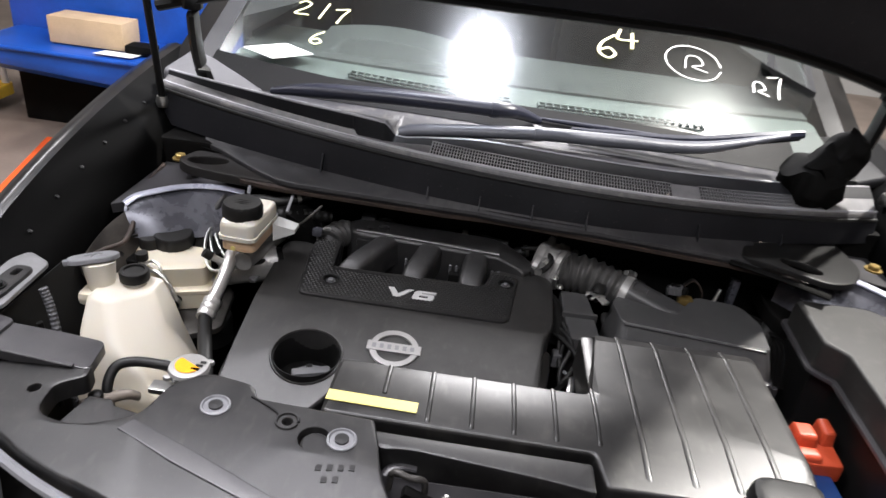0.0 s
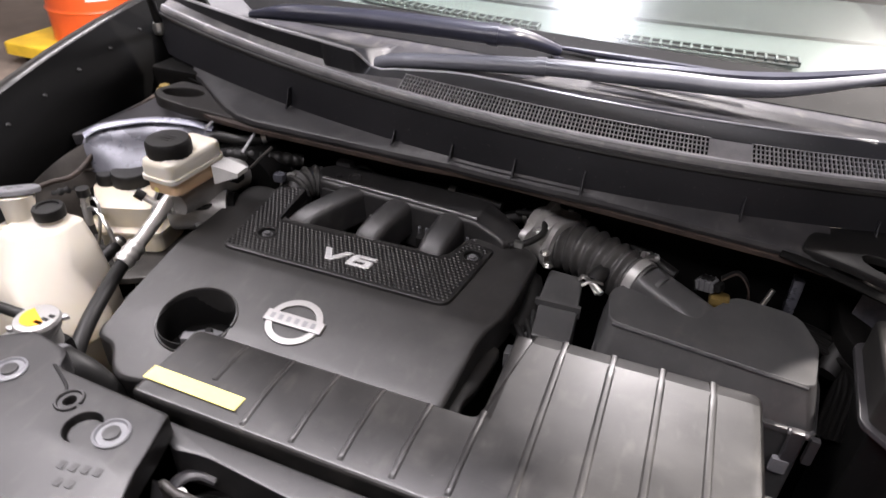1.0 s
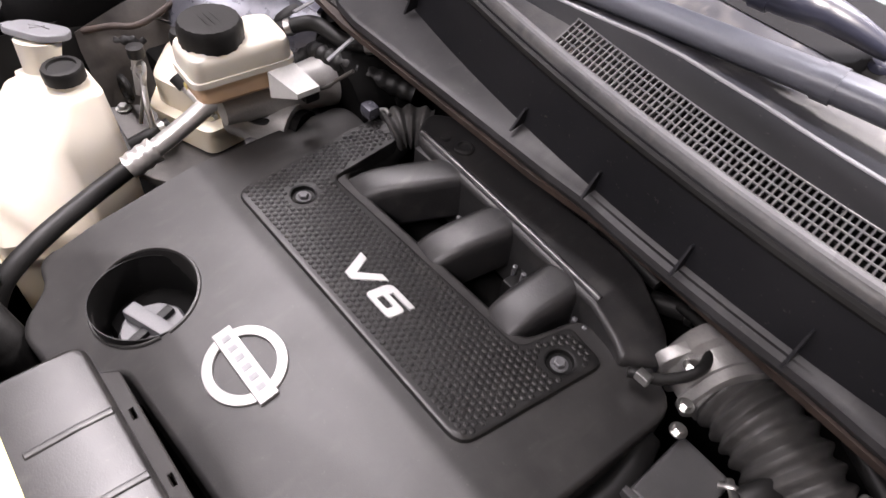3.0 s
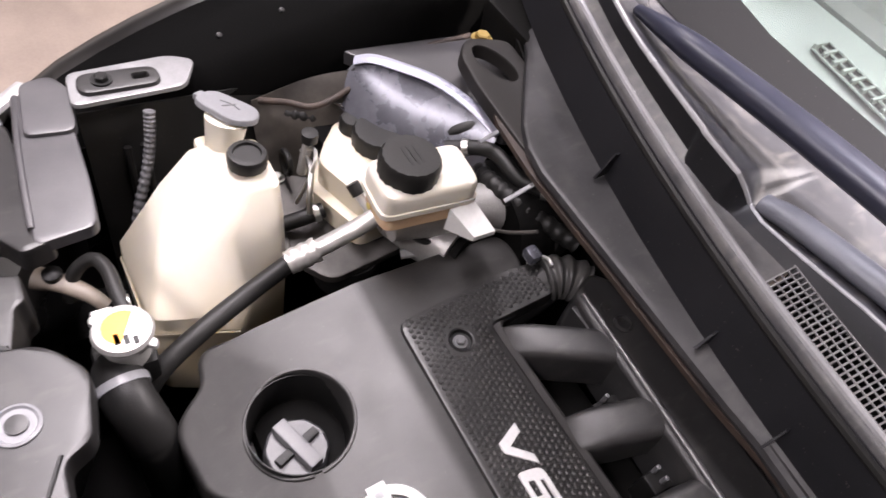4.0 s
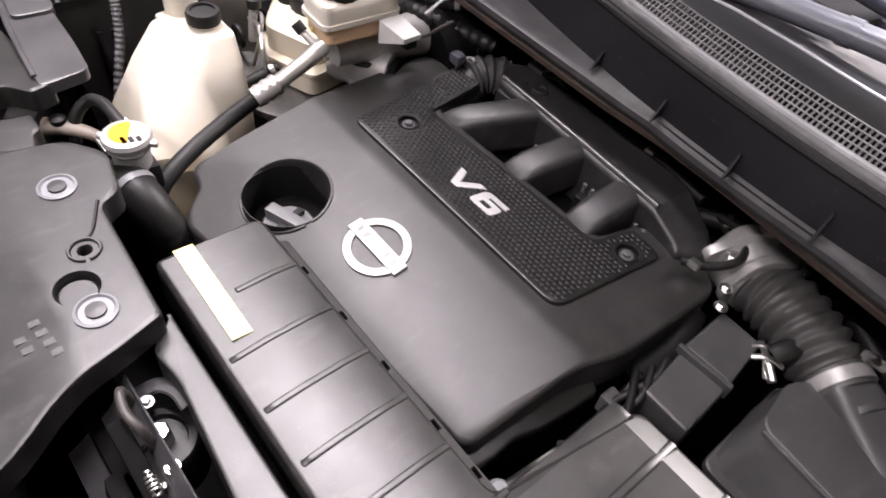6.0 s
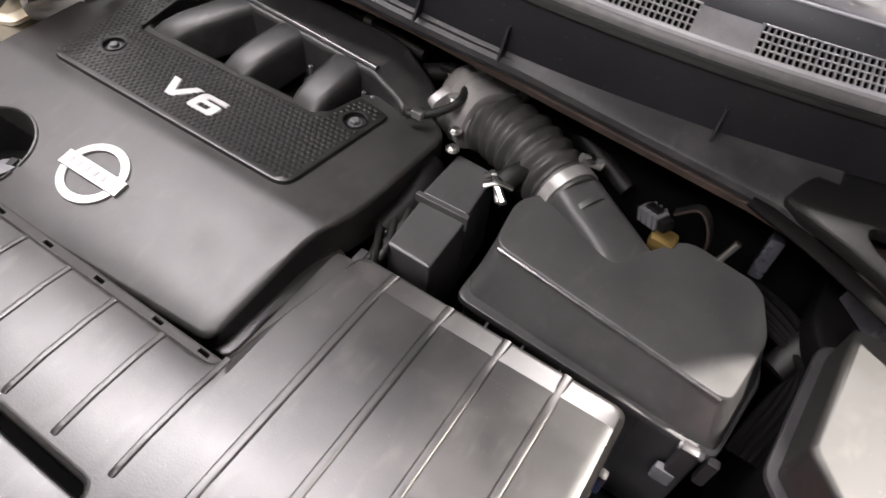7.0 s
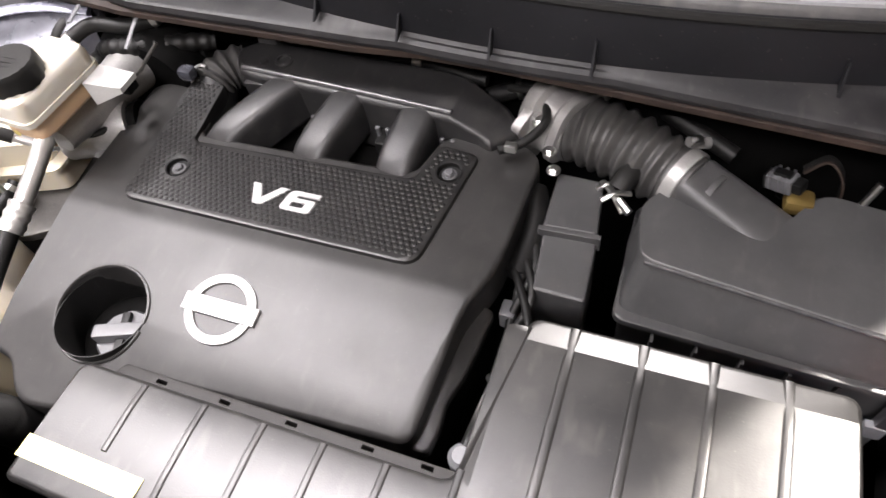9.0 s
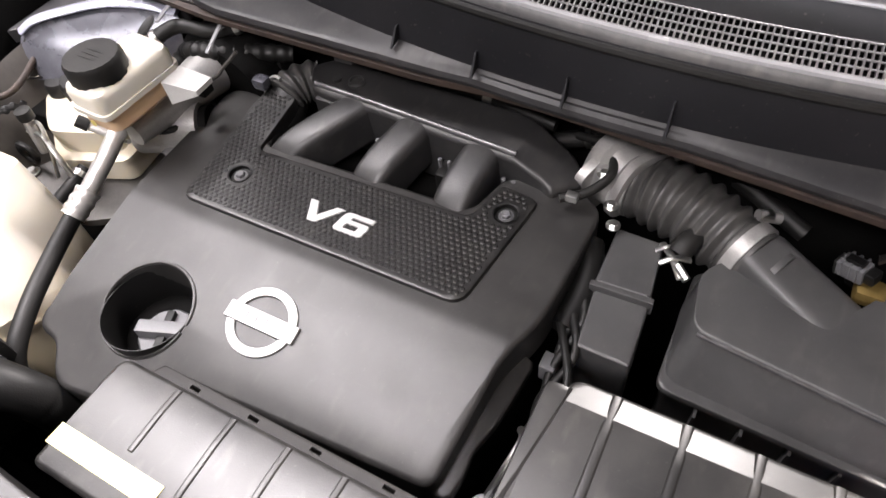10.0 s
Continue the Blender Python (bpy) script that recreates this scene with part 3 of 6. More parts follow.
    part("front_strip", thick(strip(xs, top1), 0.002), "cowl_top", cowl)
    # The top panel takes the tone darkened for shade.
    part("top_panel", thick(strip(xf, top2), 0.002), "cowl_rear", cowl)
    # solid pieces of the grille band
    spans = [(-0.185, 0.298), (0.356, 0.620)]

    def band(x):
        e, z = y_edge(x), z_edge(x)
        ay, az = mix(x, STEP)[:2]
        return [(x, e + 0.012, z + 0.0095), (x, e + ay, z + az)]

    # Band pieces right of centre take the lamplit tone.
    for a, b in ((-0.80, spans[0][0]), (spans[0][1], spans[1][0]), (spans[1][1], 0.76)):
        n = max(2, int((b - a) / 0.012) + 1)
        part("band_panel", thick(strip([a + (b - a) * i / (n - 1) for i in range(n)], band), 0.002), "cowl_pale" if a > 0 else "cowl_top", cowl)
    for a, b in spans:
        part("grille_well", strip([a + (b - a) * i / 15 for i in range(16)], lambda x: [(x, y_edge(x) + 0.010, z_edge(x) + 0.003), (x, y_edge(x) + 0.018, z_edge(x) - 0.020), (x, y_edge(x) + 0.045, z_edge(x) - 0.006), (x, y_edge(x) + 0.046, z_edge(x) + 0.026)]), "dark", cowl)
        for k in range(5):
            f = k / 4
            pts = [(x, y_edge(x) + 0.0135 + 0.026 * f, z_edge(x) + 0.0105 + 0.0165 * f) for x in [a + (b - a) * i / 12 for i in range(13)]]
            part("grille_rail", tube(pts, 0.0010, 6, per=1), "cowl_pale", cowl)
        n = int((b - a) / 0.0058)
        data = None
        for i in range(n + 1):
            x = a + (b - a) * i / n
            if data is None:
                data = mesh_of(box((-0.0008, -0.0160, -0.003), (0.0008, 0.0160, 0.0008), 0), "grille_bar", "cowl_pale", False)
            o = new("grille_bar", data)
            o.parent = cowl
            o.matrix_parent_inverse = Matrix.Translation(-cowl.location)
            o.matrix_basis = pose(x, y_edge(x) + 0.0265, z_edge(x) + 0.0188, 32.4, 0, math.degrees(math.atan((0.48 if x < 0.1 else 0.6) * (x - 0.1))))
    for x, h in ((-0.403, 0.036), (-0.18, 0.018), (-0.075, 0.022), (0.03, 0.026), (0.137, 0.034), (0.361, 0.040), (0.54, 0.03)):
        e, z, h = y_edge(x), z_edge(x) - 0.018, h * 0.8
        bm = loft([[(x - 0.0015, e - 0.034, z - 0.050), (x + 0.0015, e - 0.034, z - 0.050), (x + 0.0015, e - 0.008, z - 0.045), (x - 0.0015, e - 0.008, z - 0.045)],
                   [(x - 0.001, e - 0.018, z - 0.045 + h), (x + 0.001, e - 0.018, z - 0.045 + h), (x + 0.001, e - 0.006, z - 0.045 + h), (x - 0.001, e - 0.006, z - 0.045 + h)]])
        part("stiffening_fin", bm, "cowl", cowl)
    # end brackets with their oval openings over the strut towers
    left = rounded([(-0.705, 1.195), (-0.672, 1.166), (-0.61, 1.156), (-0.50, 1.150), (-0.42, 1.150), (-0.40, 1.165), (-0.42, 1.19), (-0.55, 1.222), (-0.60, 1.252), (-0.685, 1.258)], 0.018)
    part("end_bracket", slab(left, lambda x, y: 1.052 - 0.02 * (x + 0.6), 0.02, 0.006, holes=[circle(-0.642, 1.206, 0.042, 24, 0.022, 12)]), "flange", cowl)
    right = rounded([(0.44, 1.118), (0.50, 1.095), (0.585, 1.058), (0.64, 1.075), (0.69, 1.15), (0.68, 1.30), (0.60, 1.23), (0.46, 1.185)], [0.01, 0.02, 0.02, 0.03, 0.03, 0.01, 0.02, 0.02])
    part("end_bracket", slab(right, lambda x, y: 1.047 - 0.05 * max(0, x - 0.5), 0.012, 0.005, holes=[circle(0.552, 1.112, 0.040, 24, 0.021, -22)]), "black", cowl)
    part("edge_flap", tube([(0.42, 1.118, 1.032), (0.48, 1.098, 1.028), (0.54, 1.072, 1.024), (0.59, 1.048, 1.020)], 0.010, 10, flat=0.5), "dark", cowl)
    for s, by in ((-1, 1.235), (1, 1.16)):
        bolt(cowl, (s * 0.715, by, 1.035), 0.011, mat="brass", label="rust-orange bolt")
    part("corner_trim", slab(rounded([(-0.83, 1.42), (-0.70, 1.36), (-0.58, 1.385), (-0.64, 1.43), (-0.74, 1.50), (-0.80, 1.53)], 0.012), lambda x, y: 1.165 + 0.25 * (y - 1.40), 0.02, 0.008), "capgrey", cowl, "weathered grey corner trim")
    part("corner_trim", slab(rounded([(0.83, 1.42), (0.70, 1.36), (0.58, 1.385), (0.64, 1.43), (0.74, 1.50), (0.80, 1.53)], 0.012), lambda x, y: 1.14 + 0.25 * (y - 1.40), 0.02, 0.008), "cowl", cowl)


build_cowl()

SLOPE = math.tan(radians(31))


def glass_at(x, u, lift=0.0):
    """A place on the windscreen: u metres up its slope from its lower edge."""
    b, zb = y_base(x), z_base(x)
    k = math.cos(radians(31))
    return Vector((x * (1 - 0.12 * u), b + u * k - 0.515 * lift, zb + u * k * SLOPE - 0.05 * u * u + 0.857 * lift))


def build_screen():
    t = thing("windscreen", (0, 1.45, 1.16), "laminated car windscreen with hand-painted marker notes", "windscreen")
    xs = [-0.78 + 0.065 * i for i in range(25)]
    us = [0.0, 0.1, 0.2, 0.3, 0.4, 0.5, 0.6, 0.7, 0.8]
    g = part("glass_pane", thick(loft([[glass_at(x, u) for u in us] for x in xs], caps=False, closed=False), 0.004), "glass", t)
    g.visible_shadow = False
    part("black_border", loft([[glass_at(x, u, 0.0025) for u in (-0.02, 0.03, 0.05 + 0.12 * max(0, -x - 0.45) + 0.2 * max(0, x - 0.45))] for x in xs], caps=False, closed=False), "frit", t, "black printed border along the lower edge")
    for s in (-1, 1):
        part("pillar", loft([[glass_at(s * 0.78, u) + Vector((s * dx, dy, dz)) for dx, dy, dz in ((-0.02, 0, 0.006), (0.02, -0.01, 0.012), (0.09, 0.02, -0.01), (0.11, 0.08, -0.06), (0.0, 0.06, -0.06))] for u in (-0.06, 0.1, 0.3, 0.5, 0.7, 0.85)]), "paint", t)

    def mark(strokes, x0, u0, w, h, mat, r=0.0035, lean=0.0):
        bm = bmesh.new()
        for st in strokes:
            tube([glass_at(x0 + w * a + lean * b, u0 + h * b, 0.003) for a, b in st], r, 6, per=5, bm=bm, flat=0.5)
        part("paint_mark", bm, mat, t)

    two = [[(0.0, 0.8), (0.3, 1.0), (0.6, 0.85), (0.45, 0.5), (0.0, 0.05), (0.7, 0.0)]]
    seven = [[(0.0, 0.9), (0.35, 0.95), (0.7, 1.0), (0.45, 0.5), (0.3, 0.0)]]
    slash = [[(0.2, 0.0), (0.45, 1.0)]]
    six = [[(0.6, 1.0), (0.15, 0.6), (0.05, 0.2), (0.35, 0.0), (0.6, 0.2), (0.4, 0.42), (0.1, 0.3)]]
    four = [[(0.1, 1.0), (0.0, 0.45), (0.75, 0.5)], [(0.55, 0.9), (0.5, 0.0)]]
    loop = [[(0.5 + 0.5 * math.cos(a), 0.5 + 0.5 * math.sin(a)) for a in [i * 0.6 for i in range(11)]]]
    scr = [[(0.2, 0.2), (0.3, 0.7), (0.6, 0.75), (0.7, 0.45), (0.4, 0.3), (0.8, 0.15)]]
    mark(two, -0.61, 0.250, 0.055, 0.05, "marker")
    mark(slash, -0.55, 0.240, 0.05, 0.06, "marker")
    mark(seven, -0.505, 0.230, 0.05, 0.055, "marker")
    mark(six, -0.54, 0.150, 0.05, 0.045, "marker")
    mark(six, 0.168, 0.250, 0.075, 0.085, "marker", 0.0045)
    mark(four, 0.223, 0.295, 0.07, 0.065, "marker", 0.0045)
    mark(loop, 0.345, 0.225, 0.15, 0.12, "marker_w", 0.0022)
    mark(scr, 0.375, 0.245, 0.10, 0.085, "marker_w", 0.0022)
    mark(scr, 0.56, 0.205, 0.07, 0.07, "marker_w", 0.003)
    mark(seven, 0.625, 0.21, 0.06, 0.08, "marker_w", 0.003)


build_screen()


def build_dash():
    t = thing("dashboard", (0, 1.6, 1.10), "pale dusty dashboard top with two defroster grilles", "dashboard")
    xs = [-0.72 + 0.06 * i for i in range(25)]
    part("dash_top", thick(loft([[(x, 1.425 + 0.13 * x * x, 1.145), (x, 1.47 + 0.13 * x * x, 1.172), (x, 1.56 + 0.1 * x * x, 1.188), (x, 1.60 + 0.1 * x * x, 1.186)] for x in xs], caps=False, closed=False), 0.004), "dash", t)
    part("dash_rear", thick(loft([[(x, 1.592 + 0.1 * x * x, 1.170), (x, 1.60 + 0.1 * x * x, 1.192), (x, 1.66 + 0.06 * x * x, 1.197), (x, 1.80, 1.20), (x, 1.95, 1.19), (x, 2.0, 1.05)] for x in xs], caps=False, closed=False), 0.004), "dash_far", t, "darker rear tier")
    part("binnacle", loft([[(x, y, z) for y, z in ((1.66, 1.19), (1.70, 1.235 - 0.6 * (x + 0.36) ** 2), (1.85, 1.245 - 0.6 * (x + 0.36) ** 2), (1.90, 1.18))] for x in [-0.54 + 0.04 * i for i in range(10)]]), "dash_far", t)
    for a, b in ((-0.42, -0.033), (0.033, 0.412)):
        n = int((b - a) / 0.017)
        y0 = lambda x: 1.462 + 0.24 * max(0, -x) ** 1.7
        part("vent_well", loft([[(x, y0(x) + 0.002, 1.180), (x, y0(x) + 0.030, 1.186)] for x in [a + (b - a) * i / 14 for i in range(15)]], caps=False, closed=False), "dark", t)
        for f in (0.0, 0.5, 1.0):
            part("vent_rail", tube([(x, y0(x) + 0.030 * f, 1.182 + 0.006 * f) for x in [a + (b - a) * i / 14 for i in range(15)]], 0.0022, 6, per=1), "dash", t)
        for i in range(n + 1):
            x = a + (b - a) * i / n
            part("vent_slat", box((x - 0.002, y0(x), 1.181), (x + 0.002, y0(x) + 0.03, 1.189), 0), "dash", t, smooth=False)
    lone("paper_sheet", slab([(-0.690, 1.560), (-0.600, 1.500), (-0.520, 1.575), (-0.605, 1.635)], lambda x, y: 1.205 + 0.05 * (y - 1.5), 0.002, 0), "paper", "white paper note lying on the dashboard", "paper")
    for s in (-1, 1):
        c = part("seat_cushion", box((s * 0.38 - 0.25, 2.0, 0.55), (s * 0.38 + 0.25, 2.5, 0.72), 0.06), "seat", car)
        part("backrest", box((s * 0.38 - 0.24, 2.45, 0.75), (s * 0.38 + 0.24, 2.62, 1.30), 0.06), "seat", c)
        part("headrest", box((s * 0.38 - 0.13, 2.52, 1.33), (s * 0.38 + 0.13, 2.62, 1.50), 0.04), "seat", c)
    part("cabin_shell", thick(loft([[(-0.74, y, 0.6), (-0.74, y, 1.25 if y < 2.2 else 1.55), (-0.6, y, 1.66 if y > 2.2 else 1.30)] for y in (1.7, 2.2, 2.8, 3.6)], caps=False, closed=False), 0.02), "seat", car)
    part("cabin_shell", thick(loft([[(0.74, y, 0.6), (0.74, y, 1.25 if y < 2.2 else 1.55), (0.6, y, 1.66 if y > 2.2 else 1.30)] for y in (1.7, 2.2, 2.8, 3.6)], caps=False, closed=False), 0.02), "seat", car)
    part("roof", box((-0.68, 2.15, 1.62), (0.68, 3.7, 1.68), 0.02), "paint", car)
    part("rear_bulkhead", box((-0.74, 3.6, 0.5), (0.74, 3.68, 1.64), 0.02), "seat", car)


build_dash()


def wiper(pivot, path, blade, label, radii, look_of="wiper_grey", thin=1.0):
    t = thing("wiper", pivot, label, "wiper", "windscreen wipers")
    part("pivot_cap", lathe([(0.013, -0.02), (0.013, 0.002), (0.010, 0.006), (0.0001, 0.007)], 20, pivot), "wiper", t)
    a = part("arm", tube(path, radii, 14, flat=0.75), look_of, t)
    q = Vector(path[2])
    d = (Vector(path[3]) - Vector(path[1])).normalized() * 0.008
    part("collar", tube([q - d, q + d], radii[2] * 1.08, 14, flat=0.78), look_of, a)
    b = part("blade", tube(blade, [r * thin for r in (0.006, 0.011, 0.013, 0.012, 0.009)], 8, flat=1.1), "wiper", t)
    part("rubber_edge", tube([(x, y + 0.008, z - 0.012) for x, y, z in blade], 0.003, 6, flat=2.0), "rubber", b)
    return t


wiper((-0.250, 1.262, 1.140), [(-0.258, 1.261, 1.150), (-0.20, 1.264, 1.162), (0.025, 1.280, 1.180), (0.20, 1.305, 1.180), (0.37, 1.325, 1.184), (0.56, 1.370, 1.222)],
      [(0.10, 1.345, 1.178), (0.22, 1.350, 1.178), (0.36, 1.358, 1.184), (0.50, 1.378, 1.205), (0.60, 1.395, 1.222)], "dusty grey wiper arm with its blade resting on the cowl", [0.014, 0.0165, 0.018, 0.019, 0.017, 0.007])
wiper((0.03, 1.385, 1.160), [(0.030, 1.380, 1.178), (-0.02, 1.345, 1.200), (-0.07, 1.322, 1.208), (-0.26, 1.306, 1.210), (-0.44, 1.296, 1.203), (-0.54, 1.31, 1.186)],
      [(0.02, 1.392, 1.180), (0.10, 1.392, 1.178), (0.18, 1.395, 1.176), (0.26, 1.400, 1.174), (0.34, 1.405, 1.172)], "dark blue-black wiper arm lying against the windscreen", [0.012, 0.019, 0.022, 0.022, 0.020, 0.009], "wiper", 0.45)

# ---------------------------------------------------------------- open hood
def build_hood():
    t = thing("hood", (0, 1.32, 1.40), "open black car hood held up above the engine bay", "hood")
    pitch = radians(71)

    def at(x, d, lift=0.0):
        drop = 0.30 * max(0, abs(x) - 0.30) ** 1.7
        return (x, 1.33 - math.cos(pitch) * d - math.sin(pitch) * lift, 1.42 + math.sin(pitch) * d - math.cos(pitch) * lift - drop)

    xs = [-0.78 + 0.06 * i for i in range(27)]
    ds = [0.0, 0.02, 0.15, 0.4, 0.7, 0.9, 1.0]
    part("outer_skin", thick(loft([[at(x, d, -0.03 * math.sin(d * 3)) for d in ds] for x in xs], caps=False, closed=False), 0.004), "paint", t)
    part("inner_frame", thick(loft([[at(x * 0.96, d, l) for d, l in ((0.0, 0.0), (0.02, 0.03), (0.10, 0.035), (0.14, 0.012), (0.85, 0.012), (0.90, 0.035), (0.97, 0.02))] for x in xs], caps=False, closed=False), 0.003), "cowl", t)
    part("insulation_mat", loft([[at(x, d, l) for d, l in ((0.16, 0.015), (0.165, 0.028), (0.5, 0.034), (0.82, 0.028), (0.83, 0.015))] for x in [-0.6 + 0.12 * i for i in range(11)]], caps=False, closed=False), "rubber", t)
    part("rear_seal", tube([at(x, -0.005, 0.008) for x in xs], 0.012, 8, per=2), "rubber", t)
    for s in (-1, 1):
        g = thing("gas_strut", (s * 0.795, 1.33, 1.13), "slim black gas strut between wing and hood", "gas strut", "hood gas struts")
        a, b = Vector((s * 0.795, 1.34, 1.12)), Vector((s * 0.77, 1.19, 1.86))
        part("cylinder", tube([a.lerp(b, 0.4), b], 0.011, 12), "black", g)
        part("rod", tube([a, a.lerp(b, 0.42)], 0.008, 10), "black", g)
        part("ball_joint", lathe([(0.012, -0.012), (0.015, 0), (0.012, 0.012)], 14, a), "steel", g)
        h = car
        part("hood_hinge", tube([(s * 0.70, 1.40, 1.12), (s * 0.715, 1.36, 1.22), (s * 0.71, 1.33, 1.33), (s * 0.69, 1.30, 1.37)], 0.022, 8, flat=0.5), "black", h)
        part("hinge_base", box((s * 0.70 - 0.03, 1.35, 1.09), (s * 0.70 + 0.03, 1.47, 1.15), 0.01), "black", h)


build_hood()


# ---------------------------------------------------------------- engine cover and intake
def cover_z(x, y):
    """Flat towards the rear, a straight crease, then sloping to the front."""
    bend = 0.19 * (0.926 - y) ** 2 / 0.028 if 0.912 < y < 0.926 else 0.19 * max(0, 0.919 - y)
    return 0.936 - bend - 0.12 * max(0, 0.80 - y)


def inside(p, poly):
    hit = False
    for (ax, ay), (bx, by) in zip(poly, poly[1:] + poly[:1]):
        if (ay > p[1]) != (by > p[1]) and p[0] < (bx - ax) * (p[1] - ay) / (by - ay) + ax:
            hit = not hit
    return hit


def build_cover():
    t = thing("engine_cover", (-0.18, 0.95, 0.86), "satin black plastic engine cover with silver badge and lettering", "engine cover")
    hole = circle(-0.325, 0.802, 0.057, 40, 0.054)
    ol = rounded([(-0.452, 0.735), (-0.415, 0.730), (-0.385, 0.690), (-0.30, 0.700), (-0.262, 0.752), (0.056, 0.766), (0.066, 0.90), (0.086, 0.955), (0.094, 1.118),
                  (0.03, 1.145), (-0.03, 1.118), (-0.045, 1.060), (-0.335, 1.055), (-0.340, 1.100), (-0.412, 1.136), (-0.456, 1.128)],
                 [0.02, 0.01, 0.02, 0.02, 0.01, 0.016, 0.02, 0.03, 0.025, 0.02, 0.01, 0.012, 0.008, 0.02, 0.02, 0.02])
    part("shell", slab(ol, cover_z, 0.055, 0.0055, holes=[hole], cuts=[("y", 0.926), ("y", 0.919), ("y", 0.912), ("y", 0.87), ("y", 0.80)], hole_depth=0.045, steps=3), "cover", t)
    part("rim_ring", tube([(x, y, cover_z(x, y) + 0.0005) for x, y in circle(-0.325, 0.802, 0.0575, 41, 0.0545)], 0.0022, 6, per=1, ends=False), "cover", t)
    part("filler_well", lathe([(0.0001, 0.838), (0.050, 0.838), (0.0535, 0.912), (0.0545, 0.912), (0.052, 0.83)], 40, (-0.325, 0.802, 0), caps=False), "black", t)
    part("side_skirt", slab(rounded([(0.050, 0.768), (0.070, 0.769), (0.073, 0.795), (0.071, 0.822), (0.079, 0.852), (0.084, 0.885), (0.088, 0.932), (0.068, 0.936), (0.058, 0.86), (0.052, 0.80)], 0.006), lambda x, y: 0.884 + 0.08 * (y - 0.775) - 0.25 * max(0, x - 0.062), 0.012, 0.003), "duct", t)
    pad = rounded([(-0.380, 0.937), (0.003, 0.935), (0.024, 1.098), (-0.026, 1.104), (-0.040, 1.046), (-0.337, 1.040), (-0.340, 1.136), (-0.388, 1.142), (-0.396, 1.098)],
                  [0.018, 0.02, 0.012, 0.008, 0.012, 0.010, 0.010, 0.012, 0.012])
    bolts = [(-0.331, 0.994), (-0.003, 1.064)]
    def pad_z(x, y):
        return 0.9415 + (0.16 * max(0, y - 1.075) if x < -0.3 else 0)

    part("textured_plate", slab(pad, pad_z, 0.03, 0.0045, holes=[circle(x, y, 0.0145, 20) for x, y in bolts], hole_depth=0.012, cuts=[("y", 1.075), ("x", -0.30)]), "weave", t, "dimpled black plate")
    # low round dots in staggered rows over the plate
    dots = bmesh.new()
    room = inset(pad if area2(pad) > 0 else pad[::-1], 0.0065)
    for row in range(32):
        y = 0.940 + 0.0064 * row
        for col in range(64):
            x = -0.42 + 0.0076 * (col + 0.5 * (row % 2))
            if inside((x, y), room) and all(math.hypot(x - bx, y - by) > 0.0195 for bx, by in bolts):
                lathe([(0.0034, 0.9405), (0.0030, 0.9420), (0.0018, 0.9427)], 6, (x, y, pad_z(x, y) - 0.9415), bm=dots)
    part("raised_dots", dots, "weave", t, smooth=False)
    for x, y in bolts:
        part("bolt_cup", lathe([(0.0145, 0.9405), (0.0155, 0.943), (0.0135, 0.9425), (0.0125, 0.9375), (0.0001, 0.937)], 24, (x, y, 0), caps=False), "black", t)
        bolt(t, (x, y, 0.937), 0.0058, mat="capgrey", n=6)
    # lettering
    z = 0.9425

    def letter(poly, holes=()):
        sh = lambda p: [(x + 0.18 * (y - 0.967), y) for x, y in p]
        part("letter", slab(sh(poly), z + 0.0015, 0.003, 0.0006, holes=[sh(h) for h in holes], steps=1), "silver", t, "silver raised letter")

    y0, y1 = 0.966, 0.9945
    letter([(-0.227, y1), (-0.216, y1), (-0.2035, y0 + 0.010), (-0.190, y1), (-0.179, y1), (-0.1985, y0), (-0.2095, y0)])
    six_out = rounded([(-0.176, y0), (-0.137, y0), (-0.137, y0 + 0.0185), (-0.163, y0 + 0.0185), (-0.163, y0 + 0.0225), (-0.137, y0 + 0.0225), (-0.137, y1), (-0.176, y1)], [0.006, 0.005, 0.005, 0.0001, 0.0001, 0.0001, 0.0001, 0.009])
    letter(six_out, [rounded([(-0.165, y0 + 0.0055), (-0.148, y0 + 0.0055), (-0.148, y0 + 0.013), (-0.165, y0 + 0.013)], 0.002)])
    # badge: ring with a plain bar
    slope = math.atan(0.19)
    m = Matrix.Translation((-0.187, 0.839, cover_z(0, 0.839) + 0.001)) @ Matrix.Rotation(slope, 4, "X")
    part("badge_ring", turned(slab(circle(0, 0, 0.0415, 48, 0.040), 0.0022, 0.004, 0.0012, holes=[circle(0, 0, 0.0315, 40, 0.030)]), m), "chrome", t, "chrome ring badge")
    part("badge_bar", turned(slab(rounded([(-0.0455, -0.0100), (0.0455, -0.0100), (0.0455, 0.0100), (-0.0455, 0.0100)], 0.0015), 0.0034, 0.005, 0.0010), m), "chrome", t)
    for k in range(6):
        part("badge_mark", turned(box((-0.0368 + 0.0128 * k, -0.0045, 0.0034), (-0.0302 + 0.0128 * k, 0.0045, 0.0038), 0), m), "greycap", t, smooth=False)
    c = thing("oil_filler_cap", (-0.318, 0.797, 0.84), "grey plastic oil filler cap deep in its round well", "oil cap")
    part("cap_body", lathe([(0.034, 0.845), (0.034, 0.868), (0.031, 0.872), (0.0001, 0.872)], 32, (-0.316, 0.797, 0), lobes=10, lobe=0.02), "capgrey", c)
    part("grip_bar", turned(box((-0.031, -0.0085, 0.871), (0.031, 0.0085, 0.887), 0.003), Matrix.Translation((-0.316, 0.797, 0)) @ Matrix.Rotation(radians(20), 4, "Z")), "capgrey", c)
    part("grip_bar", turned(box((-0.005, -0.027, 0.871), (0.005, 0.027, 0.879), 0.002), Matrix.Translation((-0.316, 0.797, 0)) @ Matrix.Rotation(radians(20), 4, "Z")), "black", c)


